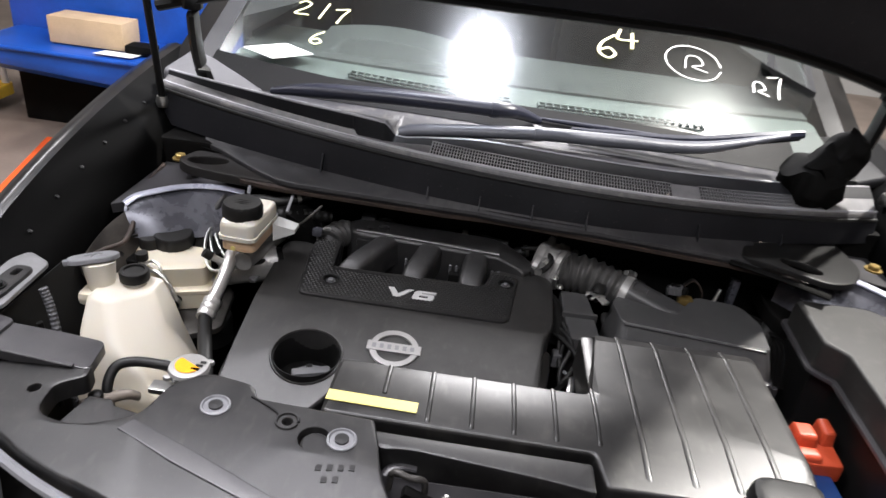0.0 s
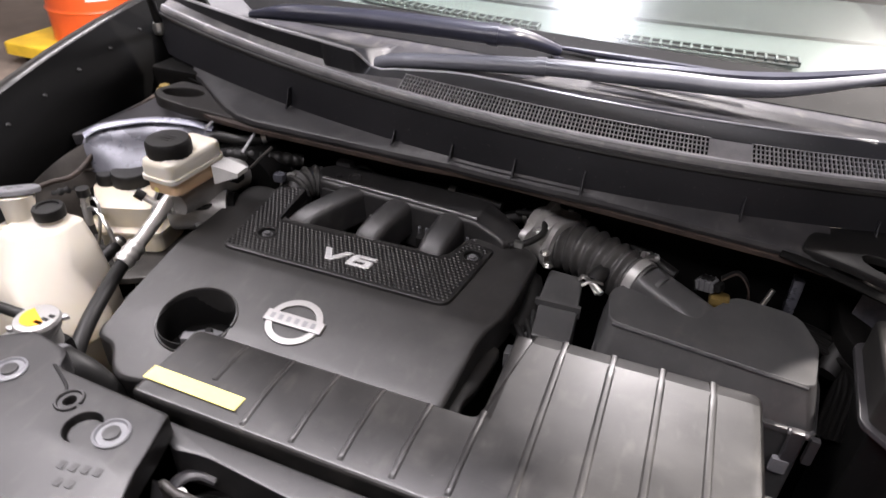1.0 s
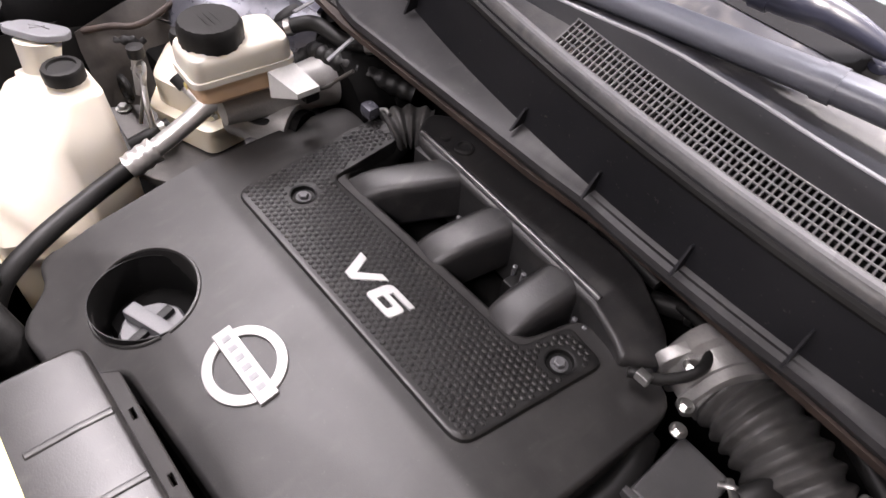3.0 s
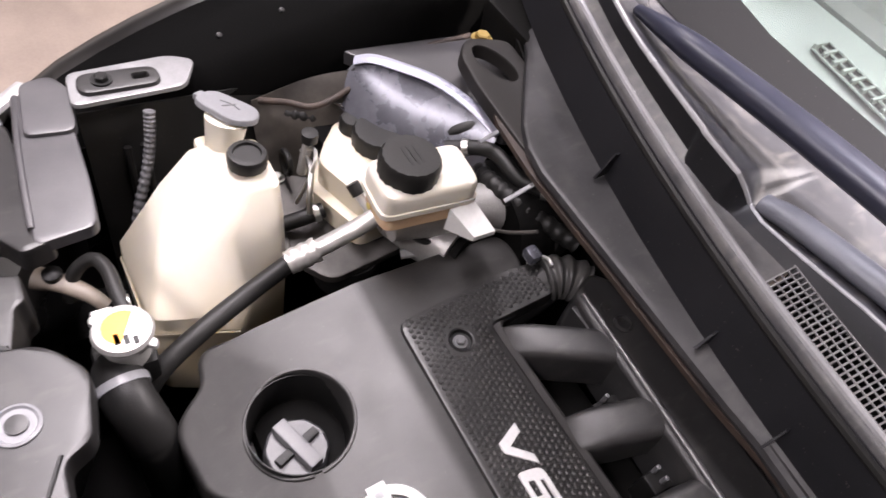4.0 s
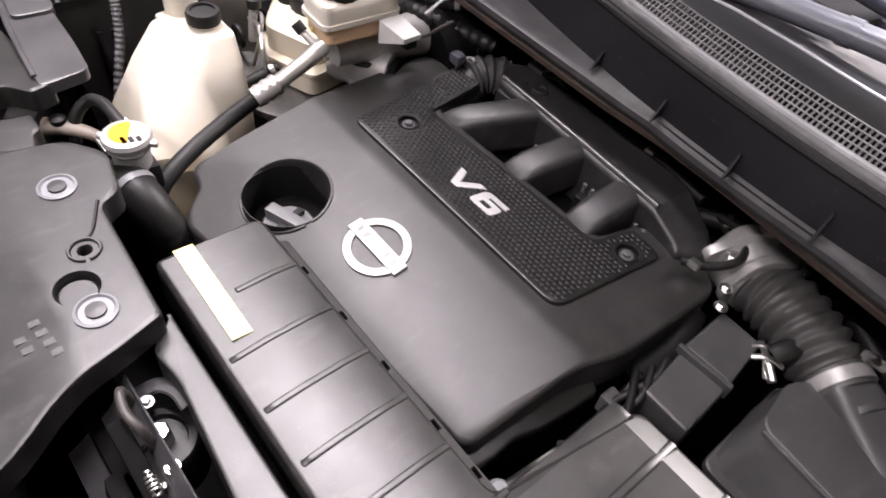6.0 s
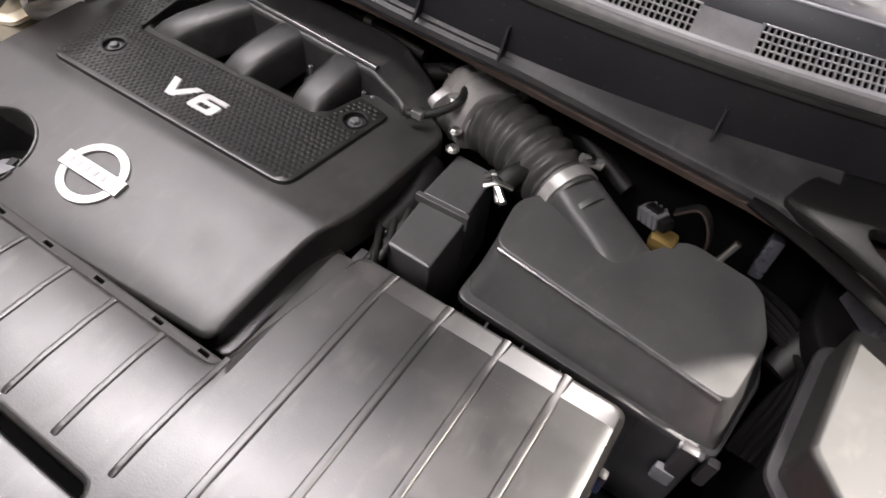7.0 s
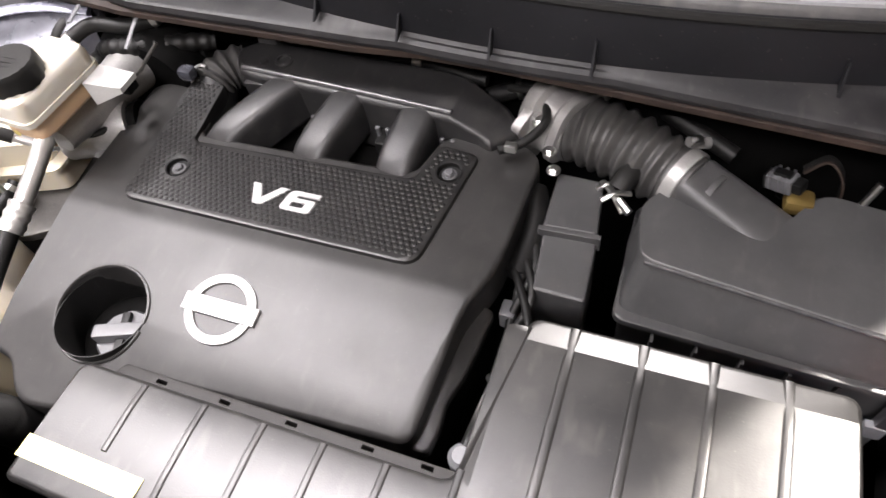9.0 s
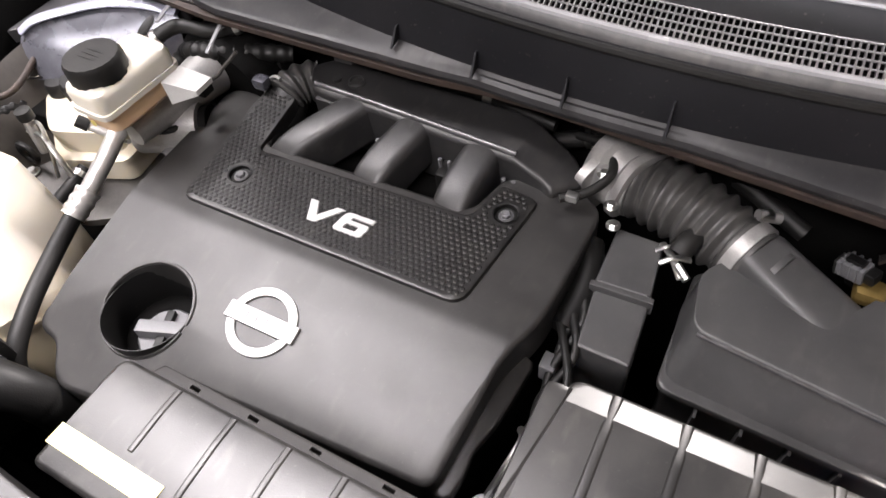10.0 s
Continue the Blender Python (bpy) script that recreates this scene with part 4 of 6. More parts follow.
build_cover()


def build_manifold():
    t = thing("intake_manifold", (-0.13, 1.13, 0.86), "moulded black plastic intake manifold with curved runners", "intake manifold")
    ol = rounded([(-0.322, 1.146), (-0.30, 1.140), (-0.02, 1.122), (0.016, 1.116), (0.032, 1.108), (0.060, 1.140), (0.045, 1.168), (-0.03, 1.196), (-0.31, 1.205), (-0.342, 1.180)], [0.01, 0.01, 0.01, 0.006, 0.006, 0.012, 0.02, 0.04, 0.02, 0.015])
    part("plenum", slab(ol, lambda x, y: 0.966 + 0.10 * (y - 1.13) - 0.32 * max(0, x + 0.02), 0.08, 0.007, cuts=[("x", -0.02)], steps=3), "manifold", t)
    # Tube along the plenum front that holds its painted highlight.
    ridge = [(-0.315, 1.151, 0.968), (-0.16, 1.141, 0.968), (-0.02, 1.131, 0.967)]
    part("ridge", tube(ridge, 0.0042, 10), "ridge", t, "plenum edge with its highlight in the colour")
    # each runner: a flat-topped finger that leans down from the plenum to the plate
    for x0, x1 in ((-0.250, -0.313), (-0.158, -0.186), (-0.062, -0.073)):
        rings = []
        for y, zt, w, f in ((1.166, 0.960, 0.034, -0.25), (1.150, 0.967, 0.032, -0.10), (1.138, 0.967, 0.031, 0.02), (1.122, 0.9645, 0.031, 0.18), (1.10, 0.9595, 0.0315, 0.42), (1.080, 0.9535, 0.031, 0.66), (1.064, 0.9465, 0.0295, 0.84), (1.052, 0.9385, 0.028, 0.96), (1.045, 0.930, 0.027, 1.0), (1.042, 0.910, 0.025, 1.02)):
            cx = x0 + (x1 - x0) * f
            ring = []
            for k in range(24):
                a = 2 * math.pi * k / 24
                c, s = math.cos(a), math.sin(a)
                u = math.copysign(abs(c) ** 0.5, c) * w * 0.80
                v = math.copysign(abs(s) ** 0.62, s)
                ring.append((cx + u, y - 0.004 * (v < 0) - 0.10 * u, zt - 0.022 + 0.022 * v - 0.02 * (v < -0.3)))
            rings.append(ring)
        r = part("runner", loft(rings), "manifold", t)
        part("runner_lip", tube([(x1 - 0.026, 1.0445, 0.928), (x1 - 0.016, 1.040, 0.932), (x1 + 0.014, 1.037, 0.932), (x1 + 0.026, 1.039, 0.928)], 0.0026, 8), "manifold", r)
    for x in (-0.195, -0.105, -0.02):
        part("web", box((x - 0.012, 1.10, 0.87), (x + 0.012, 1.138, 0.925), 0.005), "black", t)
        for d in (-0.006, 0.007):
            part("pin", lathe([(0.0028, 0.92), (0.0028, 0.937), (0.0001, 0.938)], 10, (x + d - 0.004, 1.116, 0)), "capgrey", t)
    part("lower_plate", box((-0.36, 1.03, 0.84), (0.0, 1.13, 0.885), 0.006), "dark", t)
    part("plenum_front", box((-0.312, 1.136, 0.89), (-0.03, 1.150, 0.955), 0.003), "manifold", t)
    part("boss", lathe([(0.012, 0.95), (0.012, 0.9725), (0.009, 0.974), (0.008, 0.971), (0.0001, 0.971)], 20, (-0.262, 1.170, 0)), "manifold", t)
    part("boss", lathe([(0.006, 0.95), (0.006, 0.973), (0.0001, 0.973)], 14, (-0.290, 1.165, 0)), "manifold", t)
    h = thing("breather_hose", (-0.355, 1.12, 0.90), "ribbed black rubber breather hose elbow", "hose")
    part("elbow", tube([(-0.360, 1.060, 0.903), (-0.362, 1.090, 0.908), (-0.365, 1.125, 0.919), (-0.366, 1.150, 0.934)], [0.026, 0.028, 0.028, 0.026], 22), "rubber", h)
    part("ribbed_cuff", tube([(-0.366, 1.140, 0.939), (-0.362, 1.155, 0.943), (-0.353, 1.170, 0.944), (-0.338, 1.184, 0.942)], 0.0265, 24, per=12, ring=0.09, rings=4), "bellows", h)
    part("cuff_clip", tube([(-0.392, 1.130, 0.944), (-0.390, 1.136, 0.958), (-0.378, 1.142, 0.967), (-0.366, 1.140, 0.968)], 0.0024, 8), "chrome", h, "bright wire clip")
    part("connector", box((-0.418, 1.172, 0.935), (-0.392, 1.195, 0.966), 0.005), "rubber", h, "square black plug beside the hose")
    v = thing("vacuum_pipe", (0.06, 1.15, 0.92), "thin black vacuum hose along the manifold end", "hose")
    part("pipe", tube([(0.03, 1.20, 0.955), (0.07, 1.185, 0.965), (0.088, 1.15, 0.962), (0.072, 1.118, 0.955), (0.045, 1.10, 0.952)], 0.0055, 10), "rubber", v)
    part("pipe_clip", box((0.052, 1.098, 0.952), (0.066, 1.108, 0.962), 0.002), "steel", v)


build_manifold()


def build_intake():
    t = thing("throttle_body", (0.10, 1.18, 0.86), "bare aluminium throttle body", "throttle body")
    part("casting", turned(lathe([(0.046, -0.03), (0.050, -0.022), (0.050, -0.012), (0.043, -0.006), (0.041, 0.012), (0.046, 0.016), (0.046, 0.026), (0.038, 0.028)], 32, lobes=4, lobe=0.07), Matrix.Translation((0.094, 1.186, 0.930)) @ Vector((0, 0, 1)).rotation_difference(Vector((0.86, -0.42, -0.08))).to_matrix().to_4x4()), "alu", t)
    m = Matrix.Translation((0.078, 1.190, 0.930)) @ Vector((0, 0, 1)).rotation_difference(Vector((0.86, -0.42, -0.08))).to_matrix().to_4x4()
    part("mount_flange", turned(slab(rounded([(-0.046, -0.046), (0.046, -0.046), (0.046, 0.046), (-0.046, 0.046)], 0.012), 0.006, 0.012, 0.002), m), "alu", t)
    part("motor_housing", box((0.075, 1.195, 0.93), (0.135, 1.235, 0.965), 0.012), "alu", t)
    part("flange", box((0.062, 1.150, 0.925), (0.098, 1.185, 0.962), 0.01), "alu", t)
    for p in ((0.080, 1.150, 0.955), (0.115, 1.225, 0.962), (0.142, 1.205, 0.958)):
        bolt(t, p, 0.006)
    h = thing("intake_hose", (0.19, 1.14, 0.87), "ribbed black rubber intake hose with steel clamps", "intake hose")
    axis = [(0.116, 1.180, 0.925), (0.155, 1.170, 0.927), (0.195, 1.155, 0.924), (0.232, 1.139, 0.919)]
    part("bellows", tube(axis, [0.0385, 0.041, 0.0405, 0.038], 36, per=20, ring=0.085, rings=7), "bellows", h)
    part("cuff", tube([(0.222, 1.144, 0.921), (0.232, 1.139, 0.919), (0.240, 1.136, 0.918), (0.258, 1.126, 0.917)], [0.034, 0.0365, 0.0365, 0.0355], 28), "bellows", h)
    for p, q, r in (((0.104, 1.183, 0.925), (0.116, 1.180, 0.925), 0.0425), ((0.240, 1.136, 0.9185), (0.253, 1.129, 0.9175), 0.0385)):
        c = part("clamp", tube([p, q], r, 32), "alu", h, "bright steel hose clamp")
        p = Vector(p)
        part("screw", tube([p + Vector((0.004, 0.022, 0.034)), p + Vector((0.026, 0.034, 0.026))], 0.0065, 10), "alu", c)
        part("screw_housing", turned(box((-0.008, -0.006, -0.005), (0.008, 0.006, 0.005), 0.002), Matrix.Translation(p + Vector((0.012, 0.026, 0.032))) @ Matrix.Rotation(radians(30), 4, "Z")), "steel", c)
    part("side_nozzle", tube([(0.196, 1.128, 0.930), (0.188, 1.110, 0.930), (0.182, 1.096, 0.924)], 0.013, 14), "rubber", h)
    x = part("spring_clip", tube([(0.164, 1.104, 0.926), (0.178, 1.087, 0.931), (0.194, 1.066, 0.926)], 0.0042, 8, flat=0.6), "steel", h, "bright steel spring clip with crossed ears")
    part("clip_ear", tube([(0.168, 1.076, 0.928), (0.181, 1.084, 0.934), (0.197, 1.092, 0.928)], 0.0036, 8, flat=0.6), "steel", x)
    part("clip_ear", tube([(0.160, 1.094, 0.924), (0.171, 1.098, 0.931), (0.182, 1.104, 0.926)], 0.0030, 8, flat=0.6), "steel", x)
    part("clip_screw", tube([(0.186, 1.076, 0.934), (0.200, 1.064, 0.930)], 0.0048, 8), "steel", x)
    s = thing("air_filter_box", (0.355, 1.03, 0.68), "black plastic air filter box with a clipped lid", "air filter box")
    foot = [(0.208, 0.975), (0.500, 0.957), (0.512, 1.06), (0.487, 1.132), (0.385, 1.148), (0.352, 1.095), (0.325, 1.072), (0.238, 1.122), (0.203, 1.090)]
    crown = [(0.219, 1.012), (0.486, 0.974), (0.496, 1.06), (0.474, 1.122), (0.386, 1.138), (0.350, 1.085), (0.323, 1.062), (0.234, 1.112), (0.209, 1.082)]
    rr = [0.018, 0.012, 0.012, 0.02, 0.02, 0.01, 0.008, 0.015, 0.02]
    lift = lambda f, z: [(x, y, z + 0.02 * (x - 0.35)) for x, y in rounded([(a[0] + f * (b[0] - a[0]), a[1] + f * (b[1] - a[1])) for a, b in zip(foot, crown)], rr)]
    part("lid", loft([lift(0, 0.870), lift(0.12, 0.879), lift(0.955, 0.9225), lift(0.985, 0.9268), lift(1.03, 0.9292), lift(1.10, 0.9305)]), "box", s)
    # Tube added on the lid's front edge to carry a painted highlight.
    part("lid_edge", tube([(x, 1.012 - 0.142 * (x - 0.219) - 0.0005, 0.9262 + 0.02 * (x - 0.35)) for x in (0.226, 0.30, 0.38, 0.44, 0.478)], 0.0026, 8), "ridge", s, "lid edge with its highlight in the colour")
    low = rounded([(0.205, 0.966), (0.503, 0.950), (0.516, 1.06), (0.49, 1.134), (0.205, 1.125)], 0.015)
    part("seam_lip", slab(low, 0.874, 0.009, 0.003), "box", s)
    part("body", slab(inset(low if area2(low) > 0 else low[::-1], 0.007), 0.866, 0.19, 0.002), "box", s)
    spout = []
    for p, w, h2 in (((0.246, 1.132, 0.916), 0.034, 0.034), ((0.262, 1.124, 0.916), 0.033, 0.031), ((0.278, 1.116, 0.9155), 0.032, 0.028), ((0.318, 1.095, 0.911), 0.032, 0.025), ((0.345, 1.078, 0.907), 0.034, 0.024), ((0.366, 1.064, 0.902), 0.034, 0.022)):
        k = 1.0 if w > 0.0335 and h2 > 0.03 else 0.55
        ring = []
        for j in range(28):
            c, q = math.cos(2 * math.pi * j / 28), math.sin(2 * math.pi * j / 28)
            u, v = math.copysign(abs(c) ** k, c) * w, math.copysign(abs(q) ** k, q) * h2
            ring.append((p[0] + 0.47 * u, p[1] + 0.88 * u, p[2] + v))
        spout.append(ring)
    part("outlet_tube", loft(spout), "box", s, "flat-sided outlet spout")
    part("tube_collar", tube([(0.276, 1.1165, 0.9145), (0.282, 1.1135, 0.914)], 0.0325, 24), "box", s)
    k = part("clip", box((0.470, 0.938, 0.820), (0.488, 0.950, 0.884), 0.004), "bracket", s, "grey spring clip")
    part("clip_foot", box((0.462, 0.936, 0.806), (0.484, 0.946, 0.832), 0.004), "greycap", k, "pale clip foot")
    part("clip_knuckle", tube([(0.468, 0.945, 0.878), (0.492, 0.945, 0.878)], 0.005, 10), "capgrey", k)
    part("clip", box((0.497, 0.945, 0.826), (0.510, 0.956, 0.872), 0.004), "bracket", s)
    for i in range(5):
        x = 0.25 + 0.045 * i
        part("wall_rib", box((x - 0.0015, 0.955, 0.70), (x + 0.0015, 0.972, 0.862), 0), "box", s, smooth=False)
    g = thing("airflow_sensor", (0.36, 1.13, 0.90), "grey airflow sensor plug with yellowed base and wires", "sensor")
    part("sensor_base", box((0.350, 1.112, 0.915), (0.380, 1.138, 0.935), 0.008), "brass", g, "yellowed sensor base")
    m = Matrix.Translation((0.345, 1.135, 0.945)) @ Matrix.Rotation(radians(-28), 4, "Z") @ Matrix.Rotation(radians(-14), 4, "Y")
    part("plug", turned(box((-0.016, -0.010, -0.012), (0.012, 0.010, 0.006), 0.003), m), "capgrey", g)
    part("latch", turned(box((-0.010, -0.005, 0.005), (0.008, 0.005, 0.010), 0.0015), m), "black", g)
    for k in range(3):
        part("plug_rib", turned(box((-0.012 + 0.008 * k, -0.0115, -0.010), (-0.009 + 0.008 * k, 0.0115, 0.0072), 0.001), m), "capgrey", g)
    part("plug_tail", turned(box((0.011, -0.008, -0.009), (0.022, 0.008, 0.004), 0.003), m), "black", g)
    part("plug_band", turned(box((-0.019, -0.008, -0.014), (-0.0155, 0.008, 0.003), 0.001), m), "steel", g, "bright metal band")
    for k in range(4):
        part("wire", tube([(0.362, 1.145 + 0.003 * k, 0.948), (0.385, 1.158 + 0.003 * k, 0.955), (0.405, 1.150 + 0.004 * k, 0.93), (0.41, 1.150, 0.86)], 0.0018, 6), "rubber" if k else "rust", g)
    part("stud", tube([(0.422, 1.130, 0.925), (0.432, 1.140, 0.955)], 0.004, 8), "steel", g)
    # relay box between cover and filter box
    r = thing("relay_box", (0.145, 1.0, 0.80), "slim black plastic relay box beside the engine cover", "relay box")
    part("lower_case", slab(rounded([(0.122, 0.956), (0.178, 0.954), (0.174, 1.034), (0.115, 1.032)], 0.004), 0.912, 0.12, 0.004), "box", r)
    part("upper_case", slab(rounded([(0.113, 1.032), (0.174, 1.034), (0.166, 1.112), (0.112, 1.114)], 0.005), lambda x, y: 0.918, 0.12, 0.005), "box", r)
    part("case_lip", slab(rounded([(0.110, 1.026), (0.178, 1.028), (0.177, 1.035), (0.110, 1.033)], 0.001), 0.921, 0.02, 0.001), "box", r)


build_intake()


def build_duct():
    t = thing("air_duct", (0.1, 0.74, 0.90), "ribbed black plastic air intake duct with a yellow label", "air duct")
    ol = rounded([(-0.258, 0.617), (0.112, 0.612), (0.124, 0.560), (0.388, 0.560), (0.416, 0.62), (0.413, 0.894), (0.140, 0.896), (0.116, 0.731), (-0.255, 0.733)], [0.008, 0.008, 0.008, 0.03, 0.03, 0.012, 0.014, 0.012, 0.014])

    def dz(x, y):
        back, drop = (0.897, 0.0085) if x > 0.125 else (0.733, 0.003)
        side = 0.006 * max(0, (x - 0.398) / 0.018) ** 2
        return 0.977 - drop * min(1.1, max(0, (y - (back - 0.030)) / 0.030)) - 0.004 * max(0, (0.66 - y) / 0.045) - side

    shell = part("shell", slab(ol, dz, 0.055, 0.006, cuts=[("y", 0.66), ("y", 0.703), ("y", 0.867), ("x", 0.132), ("x", 0.398), ("x", 0.408)], steps=4), "duct", t)
    shell.data.set_sharp_from_angle(angle=radians(11))
    ribs = [(x, 0.660 if x < -0.12 else 0.617, 0.731) for x in (-0.178, -0.113, -0.053, 0.005, 0.063)] + [(0.122, 0.619, 0.745)] + [(x, 0.564, 0.894) for x in (0.181, 0.241, 0.299, 0.357)]
    for x, a, b in ribs:
        n = 16
        rings = []
        for i in range(n + 1):
            y = a + (b - a) * i / n
            if b > 0.8 and y > 0.80:
                y = 0.80 + (b - 0.80) * (i - n * 0.66) / (n * 0.34) if i >= n * 0.66 else y
            if i == n - 1:
                y = b - 0.003
            z = dz(x, y) - (0.006 if i in (0, n) else 0) + (0.0006 if y > 0.862 else 0)
            w = 0.85 if x > 0.15 else 0.66
            rings.append([(x + w * u, y, z + v) for u, v in ((-0.0062, -0.001), (-0.0046, 0.0008), (-0.0030, 0.0016), (0.0030, 0.0016), (0.0046, 0.0008), (0.0062, -0.001))])
        part("rib", loft(rings, caps=True), "duct", t)
    part("back_flange", slab(rounded([(-0.235, 0.730), (0.116, 0.728), (0.118, 0.744), (-0.225, 0.747)], 0.003), lambda x, y: 0.955, 0.012, 0.002, holes=[rounded([(x, 0.7375), (x + 0.012, 0.737), (x + 0.012, 0.7415), (x, 0.742)], 0.001, 2) for x in (-0.185, -0.115, -0.045, 0.030, 0.085)]), "flange", t)
    part("side_wall", box((0.118, 0.735, 0.90), (0.150, 0.885, 0.972), 0.01), "duct", t)
    for x, y in ((0.408, 0.83), (0.414, 0.85)):
        part("side_clip", box((x, y - 0.006, 0.905), (x + 0.008, y + 0.004, 0.938), 0.003), "black", t)
    part("label_strip", slab([(-0.2555, 0.637), (-0.1295, 0.634), (-0.1285, 0.654), (-0.2545, 0.657)], lambda x, y: 0.9775, 0.0012, 0), "yellow", t, "yellow rectangular label")
    part("mount_foot", slab(rounded([(0.300, 0.545), (0.395, 0.545), (0.405, 0.600), (0.312, 0.604)], 0.024), 0.990, 0.05, 0.010), "rubber", t)


build_duct()


# ---------------------------------------------------------------- radiator panel and front
def build_front():
    t = thing("front_shroud", (-0.4, 0.55, 0.9), "grey-black plastic front shroud with push fasteners", "shroud")

    def pz(x, y):
        return 0.992 - 0.10 * max(0, -0.46 - x) - 0.12 * max(0, 0.52 - y)

    ol = rounded([(-0.180, 0.596), (-0.338, 0.604), (-0.350, 0.628), (-0.415, 0.640), (-0.455, 0.610), (-0.470, 0.545), (-0.540, 0.520), (-0.600, 0.540), (-0.605, 0.590), (-0.572, 0.610),
                  (-0.580, 0.640), (-0.80, 0.625), (-0.72, 0.555), (-0.56, 0.465), (-0.42, 0.415), (-0.28, 0.385), (-0.11, 0.365), (-0.115, 0.44), (-0.155, 0.50), (-0.168, 0.555)],
                 [0.006, 0.008, 0.01, 0.015, 0.015, 0.02, 0.03, 0.03, 0.01, 0.008, 0.01, 0.02, 0.05, 0.05, 0.05, 0.05, 0.01, 0.03, 0.03, 0.01])
    part("panel", slab(ol, pz, 0.03, 0.005, holes=[circle(-0.288, 0.569, 0.0075, 16), circle(-0.248, 0.547, 0.0205, 28), circle(-0.627, 0.580, 0.009, 16)], cuts=[("x", -0.46), ("y", 0.52)], steps=2), "panel", t)
    for x, y in ((-0.384, 0.578), (-0.214, 0.551)):
        r = part("push_fastener", lathe([(0.019, pz(x, y) - 0.002), (0.019, pz(x, y) + 0.002), (0.0165, pz(x, y) + 0.003), (0.015, pz(x, y) + 0.0005), (0.0001, pz(x, y) + 0.0005)], 28, (x, y, 0)), "greycap", t, "grey plastic push fastener")
        part("pin", lathe([(0.009, pz(x, y)), (0.009, pz(x, y) + 0.003), (0.0001, pz(x, y) + 0.0035)], 18, (x, y, 0)), "panel", r)
    part("moulded_disc", lathe([(0.0185, 0.970), (0.0185, 0.984), (0.016, 0.986), (0.0001, 0.986)], 28, (-0.246, 0.546, 0)), "panel", t)
    part("boss_ring", tube([(x, y, pz(x, y) + 0.001) for x, y in circle(-0.288, 0.569, 0.014, 21)], 0.002, 6, per=1, ends=False), "panel", t)
    part("groove_line", tube([(-0.345, 0.603, 0.9925), (-0.310, 0.585, 0.9925), (-0.300, 0.575, 0.9925)], 0.0018, 6), "black", t)
    for x, y in ((-0.235, 0.500), (-0.222, 0.502), (-0.209, 0.504), (-0.196, 0.506), (-0.225, 0.485), (-0.212, 0.487)):
        part("moulded_mark", box((x, y, pz(x, y) - 0.0005), (x + 0.007, y + 0.009, pz(x, y) + 0.0012), 0), "panel", t, smooth=False)
    # Grey strip laid on as the sheen that the shroud's fold catches.
    part("fold_strip", slab([(-0.470, 0.536), (-0.380, 0.501), (-0.275, 0.458), (-0.20, 0.430), (-0.215, 0.418), (-0.31, 0.450), (-0.40, 0.482), (-0.482, 0.518)], lambda x, y: pz(x, y) + 0.0025, 0.006, 0.002), "bracket", t, "paler fold, its sheen in the colour")
    part("clip_disc", lathe([(0.013, 0.966), (0.012, 0.974), (0.007, 0.978), (0.0001, 0.978)], 20, (-0.700, 0.593, 0)), "rubber", t)
    part("front_lip", tube([(-0.80, 0.618, 0.955), (-0.70, 0.535, 0.955), (-0.56, 0.455, 0.960), (-0.42, 0.404, 0.965), (-0.26, 0.372, 0.966), (-0.10, 0.350, 0.966)], 0.007, 8), "greycap", t, "pale edge strip")
    # corner bracket beside the headlamp
    b = thing("corner_bracket", (-0.69, 0.67, 0.92), "painted grey-black headlamp corner bracket", "bracket")
    part("plate", slab(rounded([(-0.815, 0.640), (-0.70, 0.630), (-0.578, 0.622), (-0.586, 0.684), (-0.65, 0.690), (-0.735, 0.692)], [0.02, 0.02, 0.01, 0.012, 0.02, 0.01]), lambda x, y: 0.984 - 0.03 * (x + 0.70), 0.016, 0.0025), "bracket", b)
    part("raised_end", slab(rounded([(-0.812, 0.650), (-0.728, 0.640), (-0.724, 0.694), (-0.79, 0.702), (-0.82, 0.685)], 0.012), lambda x, y: 0.990 - 0.06 * (x + 0.725), 0.012, 0.002), "bracket", b)
    part("fold", tube([(-0.80, 0.642, 0.986), (-0.70, 0.631, 0.985), (-0.60, 0.624, 0.982)], 0.0035, 8, flat=0.5), "bracket", b)
    k = part("slotted_plate", slab(rounded([(-0.805, 0.700), (-0.745, 0.695), (-0.752, 0.825), (-0.80, 0.850), (-0.815, 0.82)], 0.012), lambda x, y: 1.006, 0.006, 0.002, holes=[rounded([(-0.781, 0.765), (-0.768, 0.765), (-0.768, 0.79), (-0.781, 0.79)], 0.004)]), "galv", b, "bright metal slotted plate")
    part("oval_pad", slab(rounded([(-0.794, 0.708), (-0.756, 0.706), (-0.758, 0.80), (-0.792, 0.80)], 0.018), lambda x, y: 1.012, 0.008, 0.003, holes=[rounded([(-0.781, 0.768), (-0.769, 0.768), (-0.769, 0.788), (-0.781, 0.788)], 0.004)]), "panel", k)
    bolt(k, (-0.775, 0.735, 1.012), 0.008, mat="black")
    # headlamp upper edge
    h = thing("headlamp", (-0.72, 0.50, 0.85), "clear headlamp with silver reflector edge", "headlamp")
    part("lens", loft([[(x, y - dy, z) for dy, z in ((0.0, 0.955), (0.02, 0.95), (0.08, 0.90), (0.10, 0.80), (0.02, 0.78))] for x, y in ((-0.86, 0.66), (-0.81, 0.605), (-0.74, 0.55), (-0.66, 0.495), (-0.60, 0.465))]), "greycap", h)
    part("chrome_edge", tube([(-0.85, 0.655, 0.962), (-0.80, 0.602, 0.960), (-0.74, 0.552, 0.960), (-0.66, 0.500, 0.960)], 0.011, 8, flat=0.5), "chrome", h)
